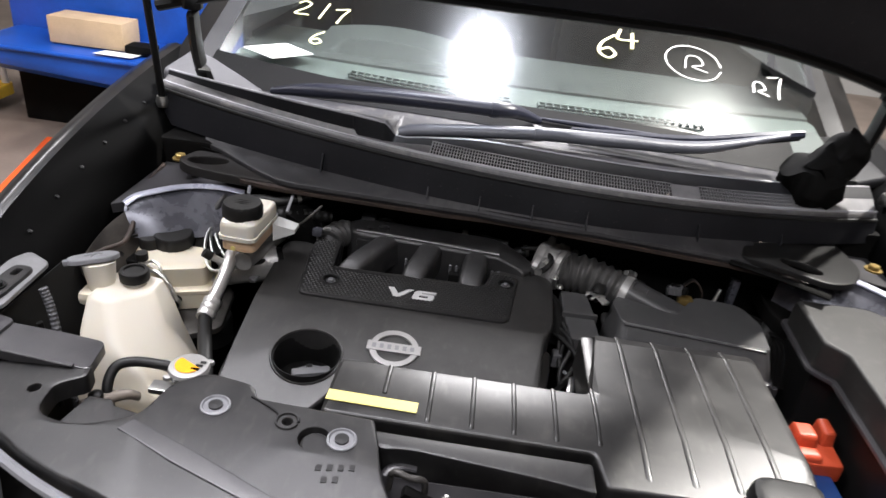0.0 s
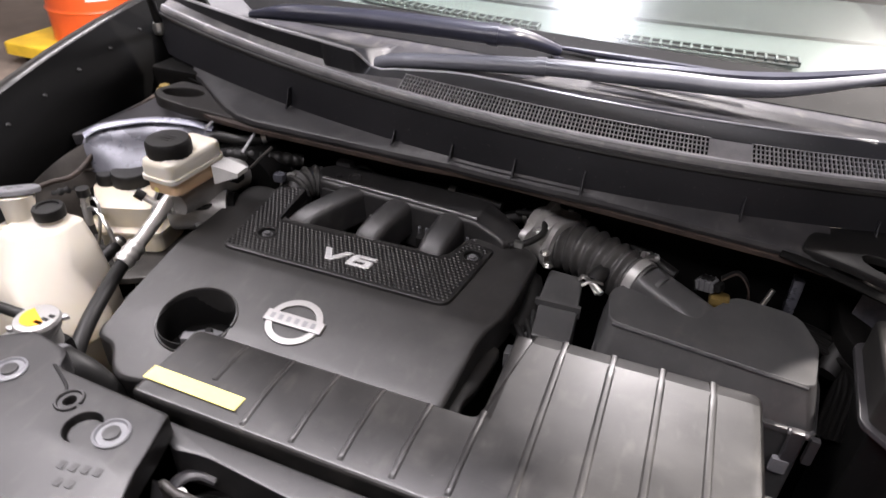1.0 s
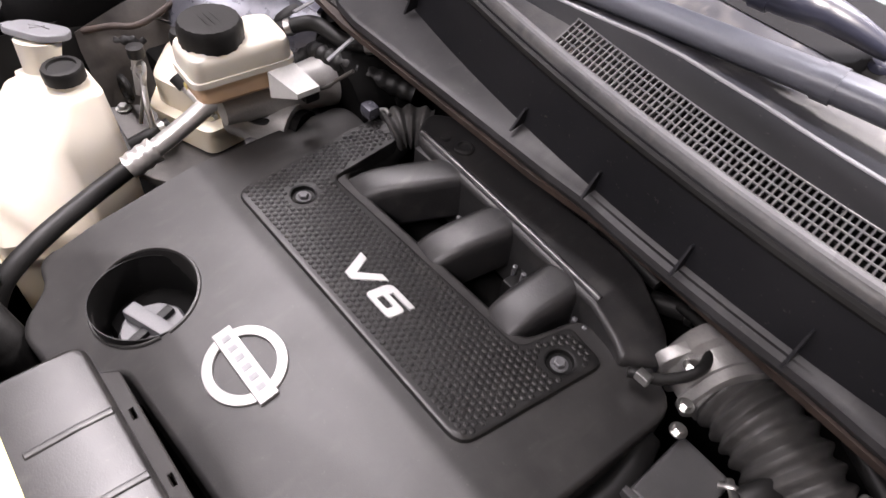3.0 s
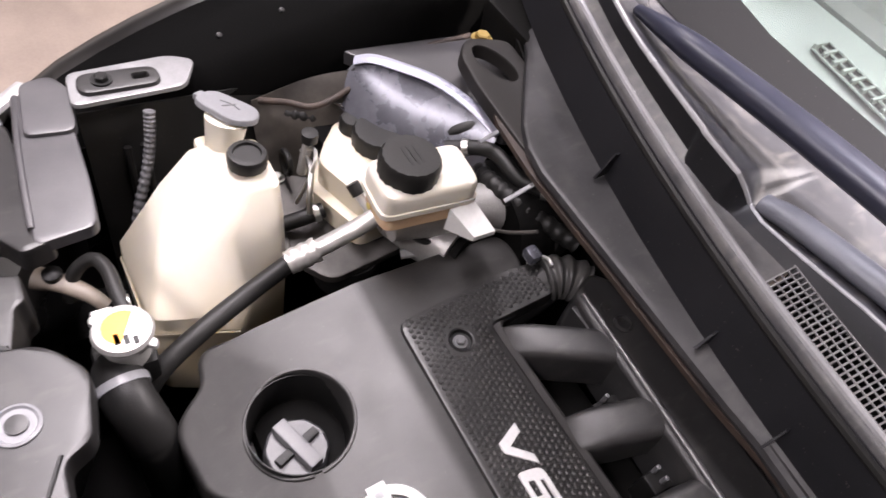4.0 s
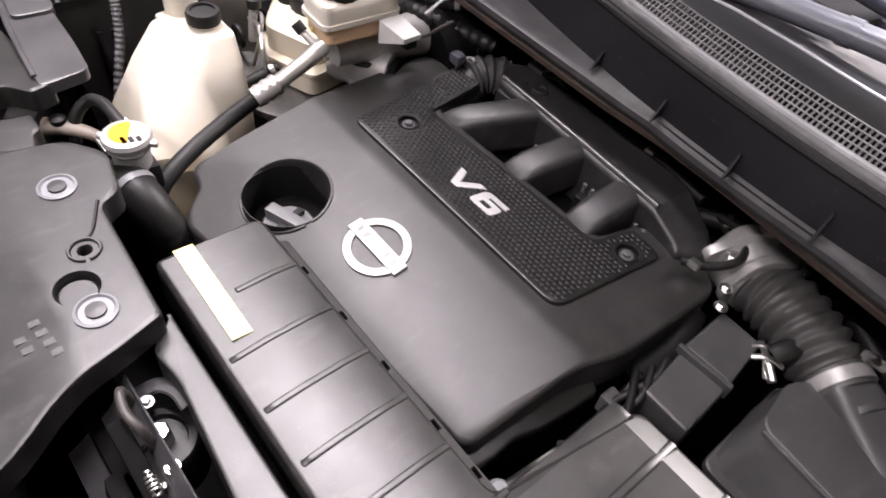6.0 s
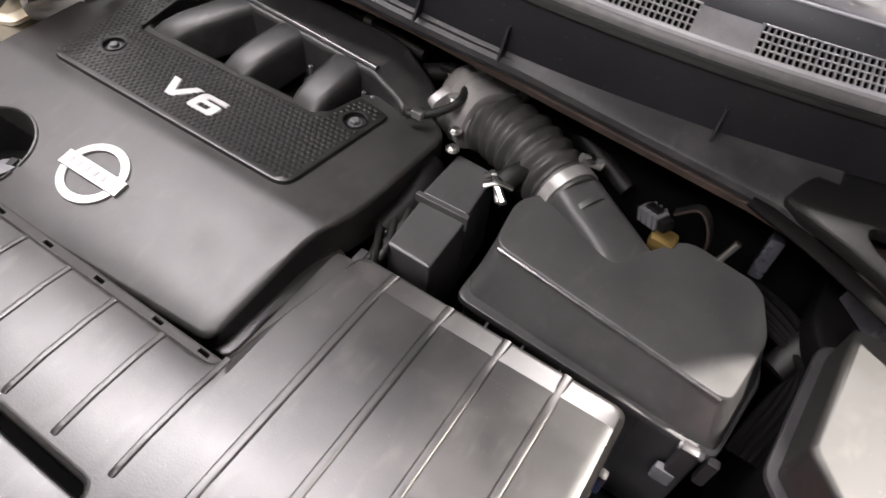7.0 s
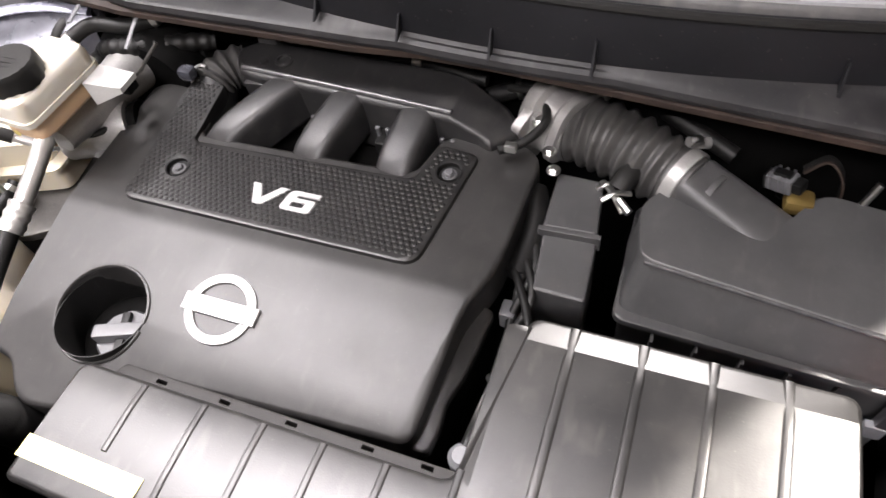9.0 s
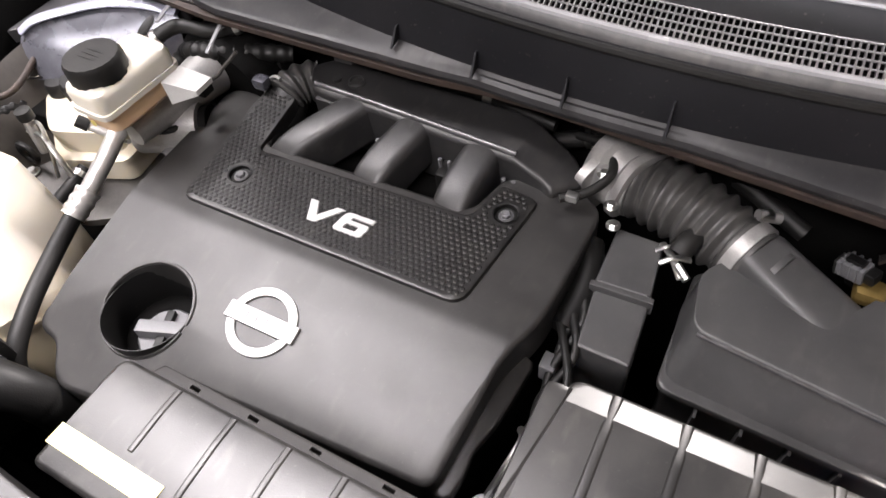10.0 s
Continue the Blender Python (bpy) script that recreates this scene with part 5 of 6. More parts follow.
    # cross bar and hood latch
    c = thing("crossbar", (0.1, 0.58, 0.9), "grey-black crossbar in front of the air duct", "crossbar")
    part("bar", slab(rounded([(-0.203, 0.606), (-0.168, 0.574), (-0.130, 0.580), (0.05, 0.562), (0.112, 0.552), (0.112, 0.602)], [0.006, 0.01, 0.02, 0.03, 0.006, 0.006]), 0.964, 0.05, 0.004), "panel", c)
    part("right_panel", slab(rounded([(0.10, 0.52), (0.17, 0.42), (0.62, 0.46), (0.66, 0.60), (0.42, 0.602), (0.38, 0.528)], 0.02), 0.915, 0.04, 0.006), "panel", c)
    l = thing("hood_latch", (-0.06, 0.52, 0.82), "greasy steel hood latch in its recess", "latch")
    part("back_plate", box((-0.13, 0.535, 0.80), (0.06, 0.545, 0.925), 0.003), "rust", l, "greasy brown metal plate")
    part("catch", tube([(-0.105, 0.520, 0.90), (-0.10, 0.515, 0.935), (-0.08, 0.51, 0.935), (-0.06, 0.515, 0.925), (-0.06, 0.52, 0.88)], 0.0045, 10), "grime", l)
    part("lever", turned(box((-0.05, -0.008, -0.006), (0.05, 0.008, 0.006), 0.003), Matrix.Translation((-0.04, 0.50, 0.90)) @ Matrix.Rotation(radians(25), 4, "Y")), "dark", l)
    part("housing", box((-0.12, 0.49, 0.82), (0.03, 0.53, 0.90), 0.012), "dark", l)
    part("spring", tube([(-0.05 + 0.0007 * a, 0.503 + 0.0045 * math.sin(a), 0.900 + 0.0045 * math.cos(a)) for a in [i * 0.6 for i in range(84)]], 0.0013, 6, per=1), "steel", l)
    for p in ((-0.100, 0.530, 0.90), (-0.03, 0.522, 0.90), (0.015, 0.515, 0.90)):
        bolt(l, p, 0.0045, mat="steel")
    part("liner", thick(loft([[(x, 0.548 - 0.02 * f - 0.05 * f * f, 0.945 - 0.075 * f) for f in (0, 0.25, 0.5, 0.75, 1.0)] for x in (-0.172, -0.14, -0.10, -0.06, -0.02, 0.02, 0.06)], caps=False, closed=False), 0.002), "bracket", l, "grey plastic liner of the recess")
    part("boss", lathe([(0.036, 0.86), (0.036, 0.905), (0.031, 0.914), (0.024, 0.915), (0.022, 0.909), (0.0001, 0.909)], 32, (-0.114, 0.548, 0)), "black", l, "round black rubber boss")
    part("boss_bolt", lathe([(0.0115, 0.908), (0.0115, 0.924), (0.009, 0.928), (0.0001, 0.928)], 6, (-0.114, 0.548, 0)), "steel", l, "bright hexagon bolt")
    part("crescent", tube([(-0.160, 0.548, 0.925), (-0.154, 0.567, 0.932), (-0.138, 0.578, 0.934), (-0.118, 0.580, 0.932)], 0.008, 10, flat=0.6), "bracket", l)
    for k in range(7):
        p = (-0.085 + 0.021 * k, 0.506 + 0.006 * math.sin(2.3 * k), 0.893 + 0.005 * math.cos(1.7 * k))
        part("rivet", lathe([(0.0035, 0), (0.003, 0.0015), (0.0001, 0.002)], 10, p, (0.2 * math.sin(k), -0.4, 0.9)), "steel" if k % 3 == 0 else "dark", l)
    for c in l.children:
        if c.name.split(".")[0] in ("catch", "lever", "spring", "bolt", "rivet"):
            c.location += Vector((-0.045, 0.022, 0.03))
    for i in range(3):
        part("grille_blade", tube([(-0.62, 0.44 - 0.03 * i, 0.93 - 0.03 * i), (-0.42, 0.372 - 0.03 * i, 0.93 - 0.03 * i), (-0.2, 0.33 - 0.03 * i, 0.93 - 0.03 * i), (0.2, 0.33 - 0.03 * i, 0.93 - 0.03 * i), (0.6, 0.43 - 0.03 * i, 0.93 - 0.03 * i)], 0.009, 8), "greycap", car)


build_front()


# ---------------------------------------------------------------- fluids, on the side of the brake gear
def build_fluids():
    t = thing("coolant_tank", (-0.59, 0.79, 0.68), "aged cream plastic coolant tank with black cap", "coolant tank")

    def ring(pts, z):
        return [(x, y, z) for x, y in rounded(pts, 0.014, 3)]

    rings = [ring([(-0.655, 0.705), (-0.530, 0.705), (-0.490, 0.790), (-0.545, 0.880), (-0.665, 0.880)], 0.70),
             ring([(-0.657, 0.700), (-0.528, 0.705), (-0.497, 0.800), (-0.560, 0.886), (-0.667, 0.884)], 0.80),
             ring([(-0.668, 0.703), (-0.533, 0.708), (-0.503, 0.810), (-0.566, 0.888), (-0.682, 0.886)], 0.855),
             ring([(-0.684, 0.765), (-0.620, 0.748), (-0.562, 0.806), (-0.580, 0.888), (-0.686, 0.888)], 0.925),
             ring([(-0.688, 0.800), (-0.646, 0.790), (-0.592, 0.836), (-0.595, 0.888), (-0.684, 0.888)], 0.962),
             ring([(-0.680, 0.812), (-0.645, 0.802), (-0.604, 0.840), (-0.606, 0.880), (-0.676, 0.880)], 0.969)]
    part("tank_body", loft(rings), "tank", t)
    part("seam", loft([[(-0.6595 + 0.0, 0.702, 0.83), (-0.655, 0.700, 0.833), (-0.655, 0.70, 0.827)], [(-0.531, 0.706, 0.83), (-0.53, 0.702, 0.833), (-0.53, 0.702, 0.827)], [(-0.499, 0.80, 0.83), (-0.495, 0.80, 0.833), (-0.495, 0.80, 0.827)]]), "tank", t)
    part("neck", lathe([(0.020, 0.965), (0.020, 0.978)], 24, (-0.632, 0.858, 0)), "tank", t)
    part("cap", lathe([(0.0235, 0.975), (0.024, 0.988), (0.022, 0.992), (0.017, 0.9925), (0.016, 0.989), (0.0001, 0.989)], 32, (-0.632, 0.858, 0), lobes=16, lobe=0.015), "rubber", t, "black screw cap")
    part("lug", lathe([(0.012, 0.90), (0.012, 0.935), (0.0001, 0.936)], 14, (-0.668, 0.80, 0)), "tank", t)
    w = thing("washer_filler", (-0.685, 0.855, 0.85), "white washer filler neck with a grey flip cap", "washer filler")
    part("neck", tube([(-0.668, 0.826, 0.84), (-0.674, 0.834, 0.90), (-0.682, 0.845, 0.96), (-0.688, 0.853, 1.0)], [0.024, 0.023, 0.021, 0.026], 20), "resv", w)
    part("collar", box((-0.712, 0.815, 0.935), (-0.655, 0.868, 0.96), 0.01), "resv", w)
    lid = Matrix.Translation((-0.699, 0.859, 1.004)) @ Matrix.Rotation(radians(35), 4, "Z") @ Matrix.Rotation(radians(-16), 4, "X")
    part("flip_cap", turned(slab(rounded([(-0.040, -0.022), (0.026, -0.027), (0.043, 0.0), (0.026, 0.027), (-0.040, 0.022)], 0.022), 0.004, 0.008, 0.003), lid), "greycap", w, "grey oval flip cap")
    bm = bmesh.new()
    tube([(-0.014, 0.002, 0.0042), (0.0, 0.005, 0.0042), (0.014, 0.002, 0.0042)], 0.0011, 6, bm=bm)
    tube([(-0.004, -0.008, 0.0042), (0.003, 0.009, 0.0042)], 0.0011, 6, bm=bm)
    part("cap_mark", turned(bm, lid), "capgrey", w)
    part("cap_hinge", turned(box((-0.046, -0.008, -0.006), (-0.034, 0.008, 0.002), 0.002), lid), "greycap", w)
    bolt(w, (-0.662, 0.812, 0.955), 0.005)
    # power steering reservoir
    p = thing("steering_reservoir", (-0.63, 1.0, 0.84), "cream plastic power steering reservoir with black cap", "fluid reservoir")
    rr = [ring([(-0.715, 0.985), (-0.640, 0.930), (-0.545, 0.965), (-0.555, 1.040), (-0.640, 1.075), (-0.715, 1.050)], z) for z in (0.845, 0.875)]
    rr += [ring([(-0.720, 0.985), (-0.642, 0.926), (-0.540, 0.963), (-0.550, 1.044), (-0.640, 1.080), (-0.720, 1.053)], z) for z in (0.879, 0.885)]
    rr += [ring([(-0.710, 0.992), (-0.640, 0.940), (-0.555, 0.970), (-0.562, 1.035), (-0.640, 1.068), (-0.710, 1.046)], z) for z in (0.890, 0.928)]
    rr += [ring([(-0.700, 0.998), (-0.640, 0.955), (-0.575, 0.980), (-0.580, 1.03), (-0.640, 1.058), (-0.700, 1.040)], 0.936)]
    part("body", loft(rr), "resv", p)
    part("cap", lathe([(0.035, 0.930), (0.037, 0.938), (0.037, 0.955), (0.034, 0.960), (0.027, 0.961), (0.0001, 0.959)], 36, (-0.642, 1.030, 0), lobes=18, lobe=0.018), "rubber", p, "black ribbed cap")
    part("bracket_loop", tube([(-0.71, 1.06, 0.95), (-0.715, 1.085, 0.965), (-0.69, 1.10, 0.97), (-0.665, 1.09, 0.95)], 0.012, 10), "rubber", p)
    part("mount_strap", tube([(-0.728, 1.034, 1.000), (-0.705, 1.040, 0.985), (-0.685, 1.040, 0.955), (-0.672, 1.045, 0.925)], 0.014, 10, flat=0.4), "black", p)
    k = part("mount_bush", tube([(-0.676, 1.060, 0.962), (-0.671, 1.050, 0.978)], 0.016, 18), "rubber", p)
    part("bush_bolt", tube([(-0.6715, 1.051, 0.976), (-0.670, 1.048, 0.982)], 0.008, 6), "steel", k)
    part("outlet_hose", tube([(-0.60, 0.935, 0.875), (-0.60, 0.91, 0.87), (-0.605, 0.88, 0.86)], 0.011, 12), "rubber", p)
    part("hose_clip", tube([(-0.60, 0.928, 0.874), (-0.60, 0.920, 0.872)], 0.0135, 14), "steel", p)
    for c in p.children:
        c.location += Vector((-0.013, 0.021, 0))
    # brake fluid reservoir on its master cylinder
    b = thing("brake_reservoir", (-0.49, 1.01, 0.98), "white brake fluid reservoir with black ribbed cap", "brake reservoir")
    q = [(-0.525, 0.952), (-0.460, 0.948), (-0.452, 1.066), (-0.520, 1.072)]
    s = [(x * 0.94 - 0.0293, y * 0.94 + 0.0606) for x, y in q]
    part("upper_half", loft([ring(s, 1.022), ring(q, 1.026), ring(q, 1.044), ring([(x * 0.96 - 0.0196, y * 0.96 + 0.0404) for x, y in q], 1.051), ring([(x * 0.8 - 0.098, y * 0.8 + 0.200) for x, y in q], 1.056)]), "resv", b)
    part("mid_flange", loft([ring([(x * 1.05 + 0.0245, y * 1.05 - 0.0505) for x, y in q], z) for z in (1.020, 1.027)]), "resv", b)
    part("lower_half", loft([ring([(x * 0.8 - 0.098, y * 0.8 + 0.202) for x, y in q], 0.992), ring(s, 0.998), ring(s, 1.021)]), "fluid", b, "amber fluid-filled lower half")
    part("cap", lathe([(0.032, 1.050), (0.035, 1.054), (0.035, 1.072), (0.032, 1.0785), (0.024, 1.079), (0.0001, 1.0775)], 40, (-0.493, 0.990, 0), lobes=20, lobe=0.015), "rubber", b, "black ribbed cap")
    for k in range(3):
        part("cap_print", box((-0.508, 0.983 + 0.007 * k, 1.0772), (-0.478, 0.986 + 0.007 * k, 1.0786), 0), "black", b, smooth=False)
    part("tab", loft([[(-0.452, 1.03, 1.02), (-0.452, 1.065, 1.02), (-0.452, 1.065, 0.985), (-0.452, 1.03, 0.985)], [(-0.415, 1.045, 1.005), (-0.415, 1.075, 1.005), (-0.415, 1.075, 0.998), (-0.415, 1.045, 0.998)]]), "white", b, "white plastic tab")
    part("yellow_mark", slab(circle(-0.497, 0.0, 0.0045, 14), 0, 0.0006, 0), "yellow", b).matrix_basis = Matrix.Translation((-0.002, 0.9518, 1.004)) @ Matrix.Rotation(radians(90), 4, "X") @ Matrix.Translation((0, 0, 0.0012))
    m = thing("master_cylinder", (-0.49, 1.06, 0.90), "bare aluminium brake master cylinder and round booster", "brake cylinder")
    part("barrel", tube([(-0.495, 0.985, 0.958), (-0.49, 1.05, 0.957), (-0.485, 1.13, 0.955)], [0.018, 0.024, 0.034], 20), "alu", m)
    part("booster", turned(lathe([(0.04, -0.05), (0.072, -0.03), (0.085, 0.0), (0.085, 0.03), (0.07, 0.05)], 36), Matrix.Translation((-0.475, 1.18, 0.925)) @ Matrix.Rotation(radians(90), 4, "X")), "dark", m)
    part("pump_body", tube([(-0.55, 1.02, 0.90), (-0.50, 1.045, 0.915), (-0.455, 1.065, 0.92)], [0.022, 0.036, 0.034], 20), "alu", m)
    part("pump_face", tube([(-0.455, 1.065, 0.92), (-0.445, 1.07, 0.921)], 0.027, 20), "dark", m)
    for k in range(3):
        part("brake_line", tube([(-0.505 + 0.012 * k, 0.98 + 0.03 * k, 0.945), (-0.56 + 0.01 * k, 0.99 + 0.02 * k, 0.93), (-0.60, 1.08 + 0.02 * k, 0.95), (-0.58, 1.18, 0.98)], 0.003, 8), "steel", m)
    part("blue_plug", box((-0.402, 1.120, 0.955), (-0.380, 1.138, 0.972), 0.006), "sheet", m, "blue-grey plug")
    for p, q in (((-0.525, 1.112, 1.036), (-0.542, 1.168, 1.036)), ((-0.448, 1.108, 1.010), (-0.446, 1.161, 1.038))):
        part("cable_blade", tube([p, q], 0.0032, 8, flat=0.5), "greycap", m, "grey steel cable holder")
    part("vacuum_hose", tube([(-0.610, 1.120, 0.965), (-0.597, 1.140, 0.988), (-0.585, 1.170, 0.998), (-0.560, 1.215, 0.985), (-0.545, 1.25, 0.95)], 0.012, 14), "rubber", m)
    part("vacuum_hose", tube([(-0.540, 1.115, 0.955), (-0.532, 1.150, 0.968), (-0.520, 1.195, 0.973), (-0.512, 1.245, 0.965)], 0.0125, 14, ring=0.07, rings=9), "rubber", m)
    part("vacuum_hose", tube([(-0.500, 1.125, 0.985), (-0.505, 1.160, 0.992), (-0.520, 1.205, 0.990), (-0.53, 1.24, 0.97)], 0.007, 10), "rubber", m)
    part("pump_rim", tube([(-0.500 + 0.034 * math.cos(a), 1.048 + 0.034 * math.sin(a), 0.938) for a in [i * 0.35 for i in range(19)]], 0.0045, 8, per=2), "rubber", m)
    part("pump_bracket", tube([(-0.487, 1.005, 0.905), (-0.474, 1.045, 0.915), (-0.478, 1.085, 0.915), (-0.490, 1.11, 0.91)], 0.0075, 10, flat=0.6), "galv", m, "bright steel bracket")
    a = thing("refrigerant_pipe", (-0.51, 0.90, 0.88), "bare aluminium refrigerant pipe joined to black hose", "pipe")
    P = [(-0.535, 1.03, 0.94), (-0.520, 0.995, 0.960), (-0.518, 0.945, 0.940), (-0.522, 0.890, 0.913)]
    part("metal_pipe", tube(P, 0.0115, 14), "pipe", a)
    part("ferrule", tube([(-0.521, 0.905, 0.920), (-0.522, 0.868, 0.907)], 0.0155, 16, ring=0.05, rings=3), "pipe", a, "crimped aluminium ferrule")
    part("hose", tube([(-0.522, 0.870, 0.907), (-0.498, 0.81, 0.905), (-0.472, 0.748, 0.900), (-0.452, 0.700, 0.885), (-0.44, 0.67, 0.85)], 0.0115, 14), "rubber", a)
    v = part("service_valve", tube([(-0.522, 0.975, 0.955), (-0.545, 0.965, 0.972)], 0.006, 10), "pipe", a)
    part("valve_cap", tube([(-0.545, 0.965, 0.972), (-0.556, 0.960, 0.982)], 0.0085, 12), "rubber", v)
    d = thing("mount_cap", (-0.565, 0.99, 0.78), "round black rubber mount beneath the reservoirs", "rubber mount")
    part("dome", lathe([(0.047, 0.78), (0.047, 0.824), (0.043, 0.832), (0.038, 0.830), (0.036, 0.838), (0.0001, 0.840)], 36, (-0.566, 0.978, 0)), "rubber", d)
    # radiator cap and hoses
    n = thing("filler_neck", (-0.455, 0.66, 0.86), "metal filler neck with pressure cap and black coolant hoses", "filler neck")
    r = part("pressure_cap", lathe([(0.027, 0.956), (0.029, 0.962), (0.027, 0.967), (0.020, 0.9685), (0.0001, 0.9685)], 36, (-0.462, 0.674, 0)), "alu", n, "plain metal cap with a yellow warning label")
    part("cap_ears", slab(rounded([(-0.492, 0.650), (-0.482, 0.646), (-0.432, 0.698), (-0.442, 0.702)], 0.006), 0.962, 0.006, 0.002), "alu", r)
    part("warning_label", slab([(-0.462 + 0.019 * math.cos(a), 0.674 + 0.019 * math.sin(a)) for a in [radians(140 + 17 * i) for i in range(13)]], 0.9695, 0.0008, 0), "orange", r, "yellow-orange warning label")
    bm = bmesh.new()
    for k in range(3):
        box((-0.456 + 0.004 * k, 0.664 + 0.008 * k, 0.9688), (-0.444 + 0.002 * k, 0.669 + 0.008 * k, 0.9695), 0, bm=bm)
    part("label_bars", bm, "black", r)
    part("neck", lathe([(0.022, 0.90), (0.022, 0.945), (0.026, 0.950), (0.026, 0.956)], 24, (-0.462, 0.674, 0)), "alu", n)
    part("housing", box((-0.485, 0.640, 0.88), (-0.440, 0.700, 0.925), 0.01), "black", n)
    part("upper_hose", tube([(-0.458, 0.662, 0.905), (-0.440, 0.658, 0.912), (-0.418, 0.661, 0.906), (-0.397, 0.668, 0.884), (-0.384, 0.674, 0.845), (-0.378, 0.678, 0.76)], 0.0255, 20), "rubber", n)
    part("hose_band", tube([(-0.436, 0.658, 0.9115), (-0.427, 0.659, 0.9095)], 0.0275, 20), "greycap", n)
    part("overflow_hose", tube([(-0.480, 0.684, 0.950), (-0.510, 0.680, 0.956), (-0.545, 0.678, 0.956), (-0.568, 0.668, 0.950), (-0.572, 0.648, 0.930), (-0.566, 0.636, 0.895)], 0.0075, 12), "rubber", n)
    part("hose_spring", tube([(-0.50 + 0.009 * math.cos(a), 0.682 + 0.002 * a * 0.2, 0.950 + 0.009 * math.sin(a)) for a in [i * 0.7 for i in range(26)]], 0.0012, 6, per=2), "steel", n)
    part("mount_ear", box((-0.515, 0.650, 0.925), (-0.485, 0.672, 0.935), 0.003), "steel", n)
    e = thing("lamp_bracket", (-0.55, 0.58, 0.90), "grey plastic headlamp mounting block in its recess", "bracket")
    part("block", slab(rounded([(-0.582, 0.540), (-0.500, 0.534), (-0.482, 0.582), (-0.530, 0.592), (-0.536, 0.602), (-0.570, 0.602)], 0.005), 0.955, 0.06, 0.005), "panel", e)
    part("tan_lug", tube([(-0.588, 0.612, 0.918), (-0.572, 0.634, 0.918), (-0.552, 0.656, 0.912), (-0.540, 0.668, 0.900)], [0.014, 0.011, 0.009, 0.008], 16, flat=0.8), "tan", e, "brown moulded lug")
    part("lug_bolt", lathe([(0.010, 0.925), (0.010, 0.932), (0.006, 0.935), (0.0001, 0.935)], 14, (-0.578, 0.628, 0)), "black", e)
    u = thing("corrugated_lead", (-0.71, 0.74, 0.85), "grey corrugated cable sleeve beside the headlamp", "cable")
    part("sleeve", tube([(-0.735, 0.775, 0.99), (-0.725, 0.770, 0.96), (-0.715, 0.760, 0.92), (-0.70, 0.74, 0.87), (-0.675, 0.72, 0.82)], 0.0066, 12, ring=0.10, rings=22), "capgrey", u)
    part("cable", tube([(-0.70, 0.74, 0.87), (-0.672, 0.715, 0.81), (-0.66, 0.70, 0.76)], 0.006, 8), "rubber", u)
    y = thing("wiring_plug", (-0.66, 0.95, 0.9), "small metal pipe fitting with clip behind the tank", "fitting")
    part("fitting", tube([(-0.665, 0.945, 0.90), (-0.668, 0.95, 0.935), (-0.67, 0.955, 0.955)], 0.007, 10), "alu", y)
    part("fitting_cap", lathe([(0.011, 0.952), (0.011, 0.966), (0.0001, 0.967)], 14, (-0.67, 0.955, 0)), "rubber", y)
    part("line", tube([(-0.668, 0.95, 0.93), (-0.64, 0.945, 0.935), (-0.615, 0.935, 0.92), (-0.60, 0.93, 0.89)], 0.004, 8), "steel", y)


build_fluids()


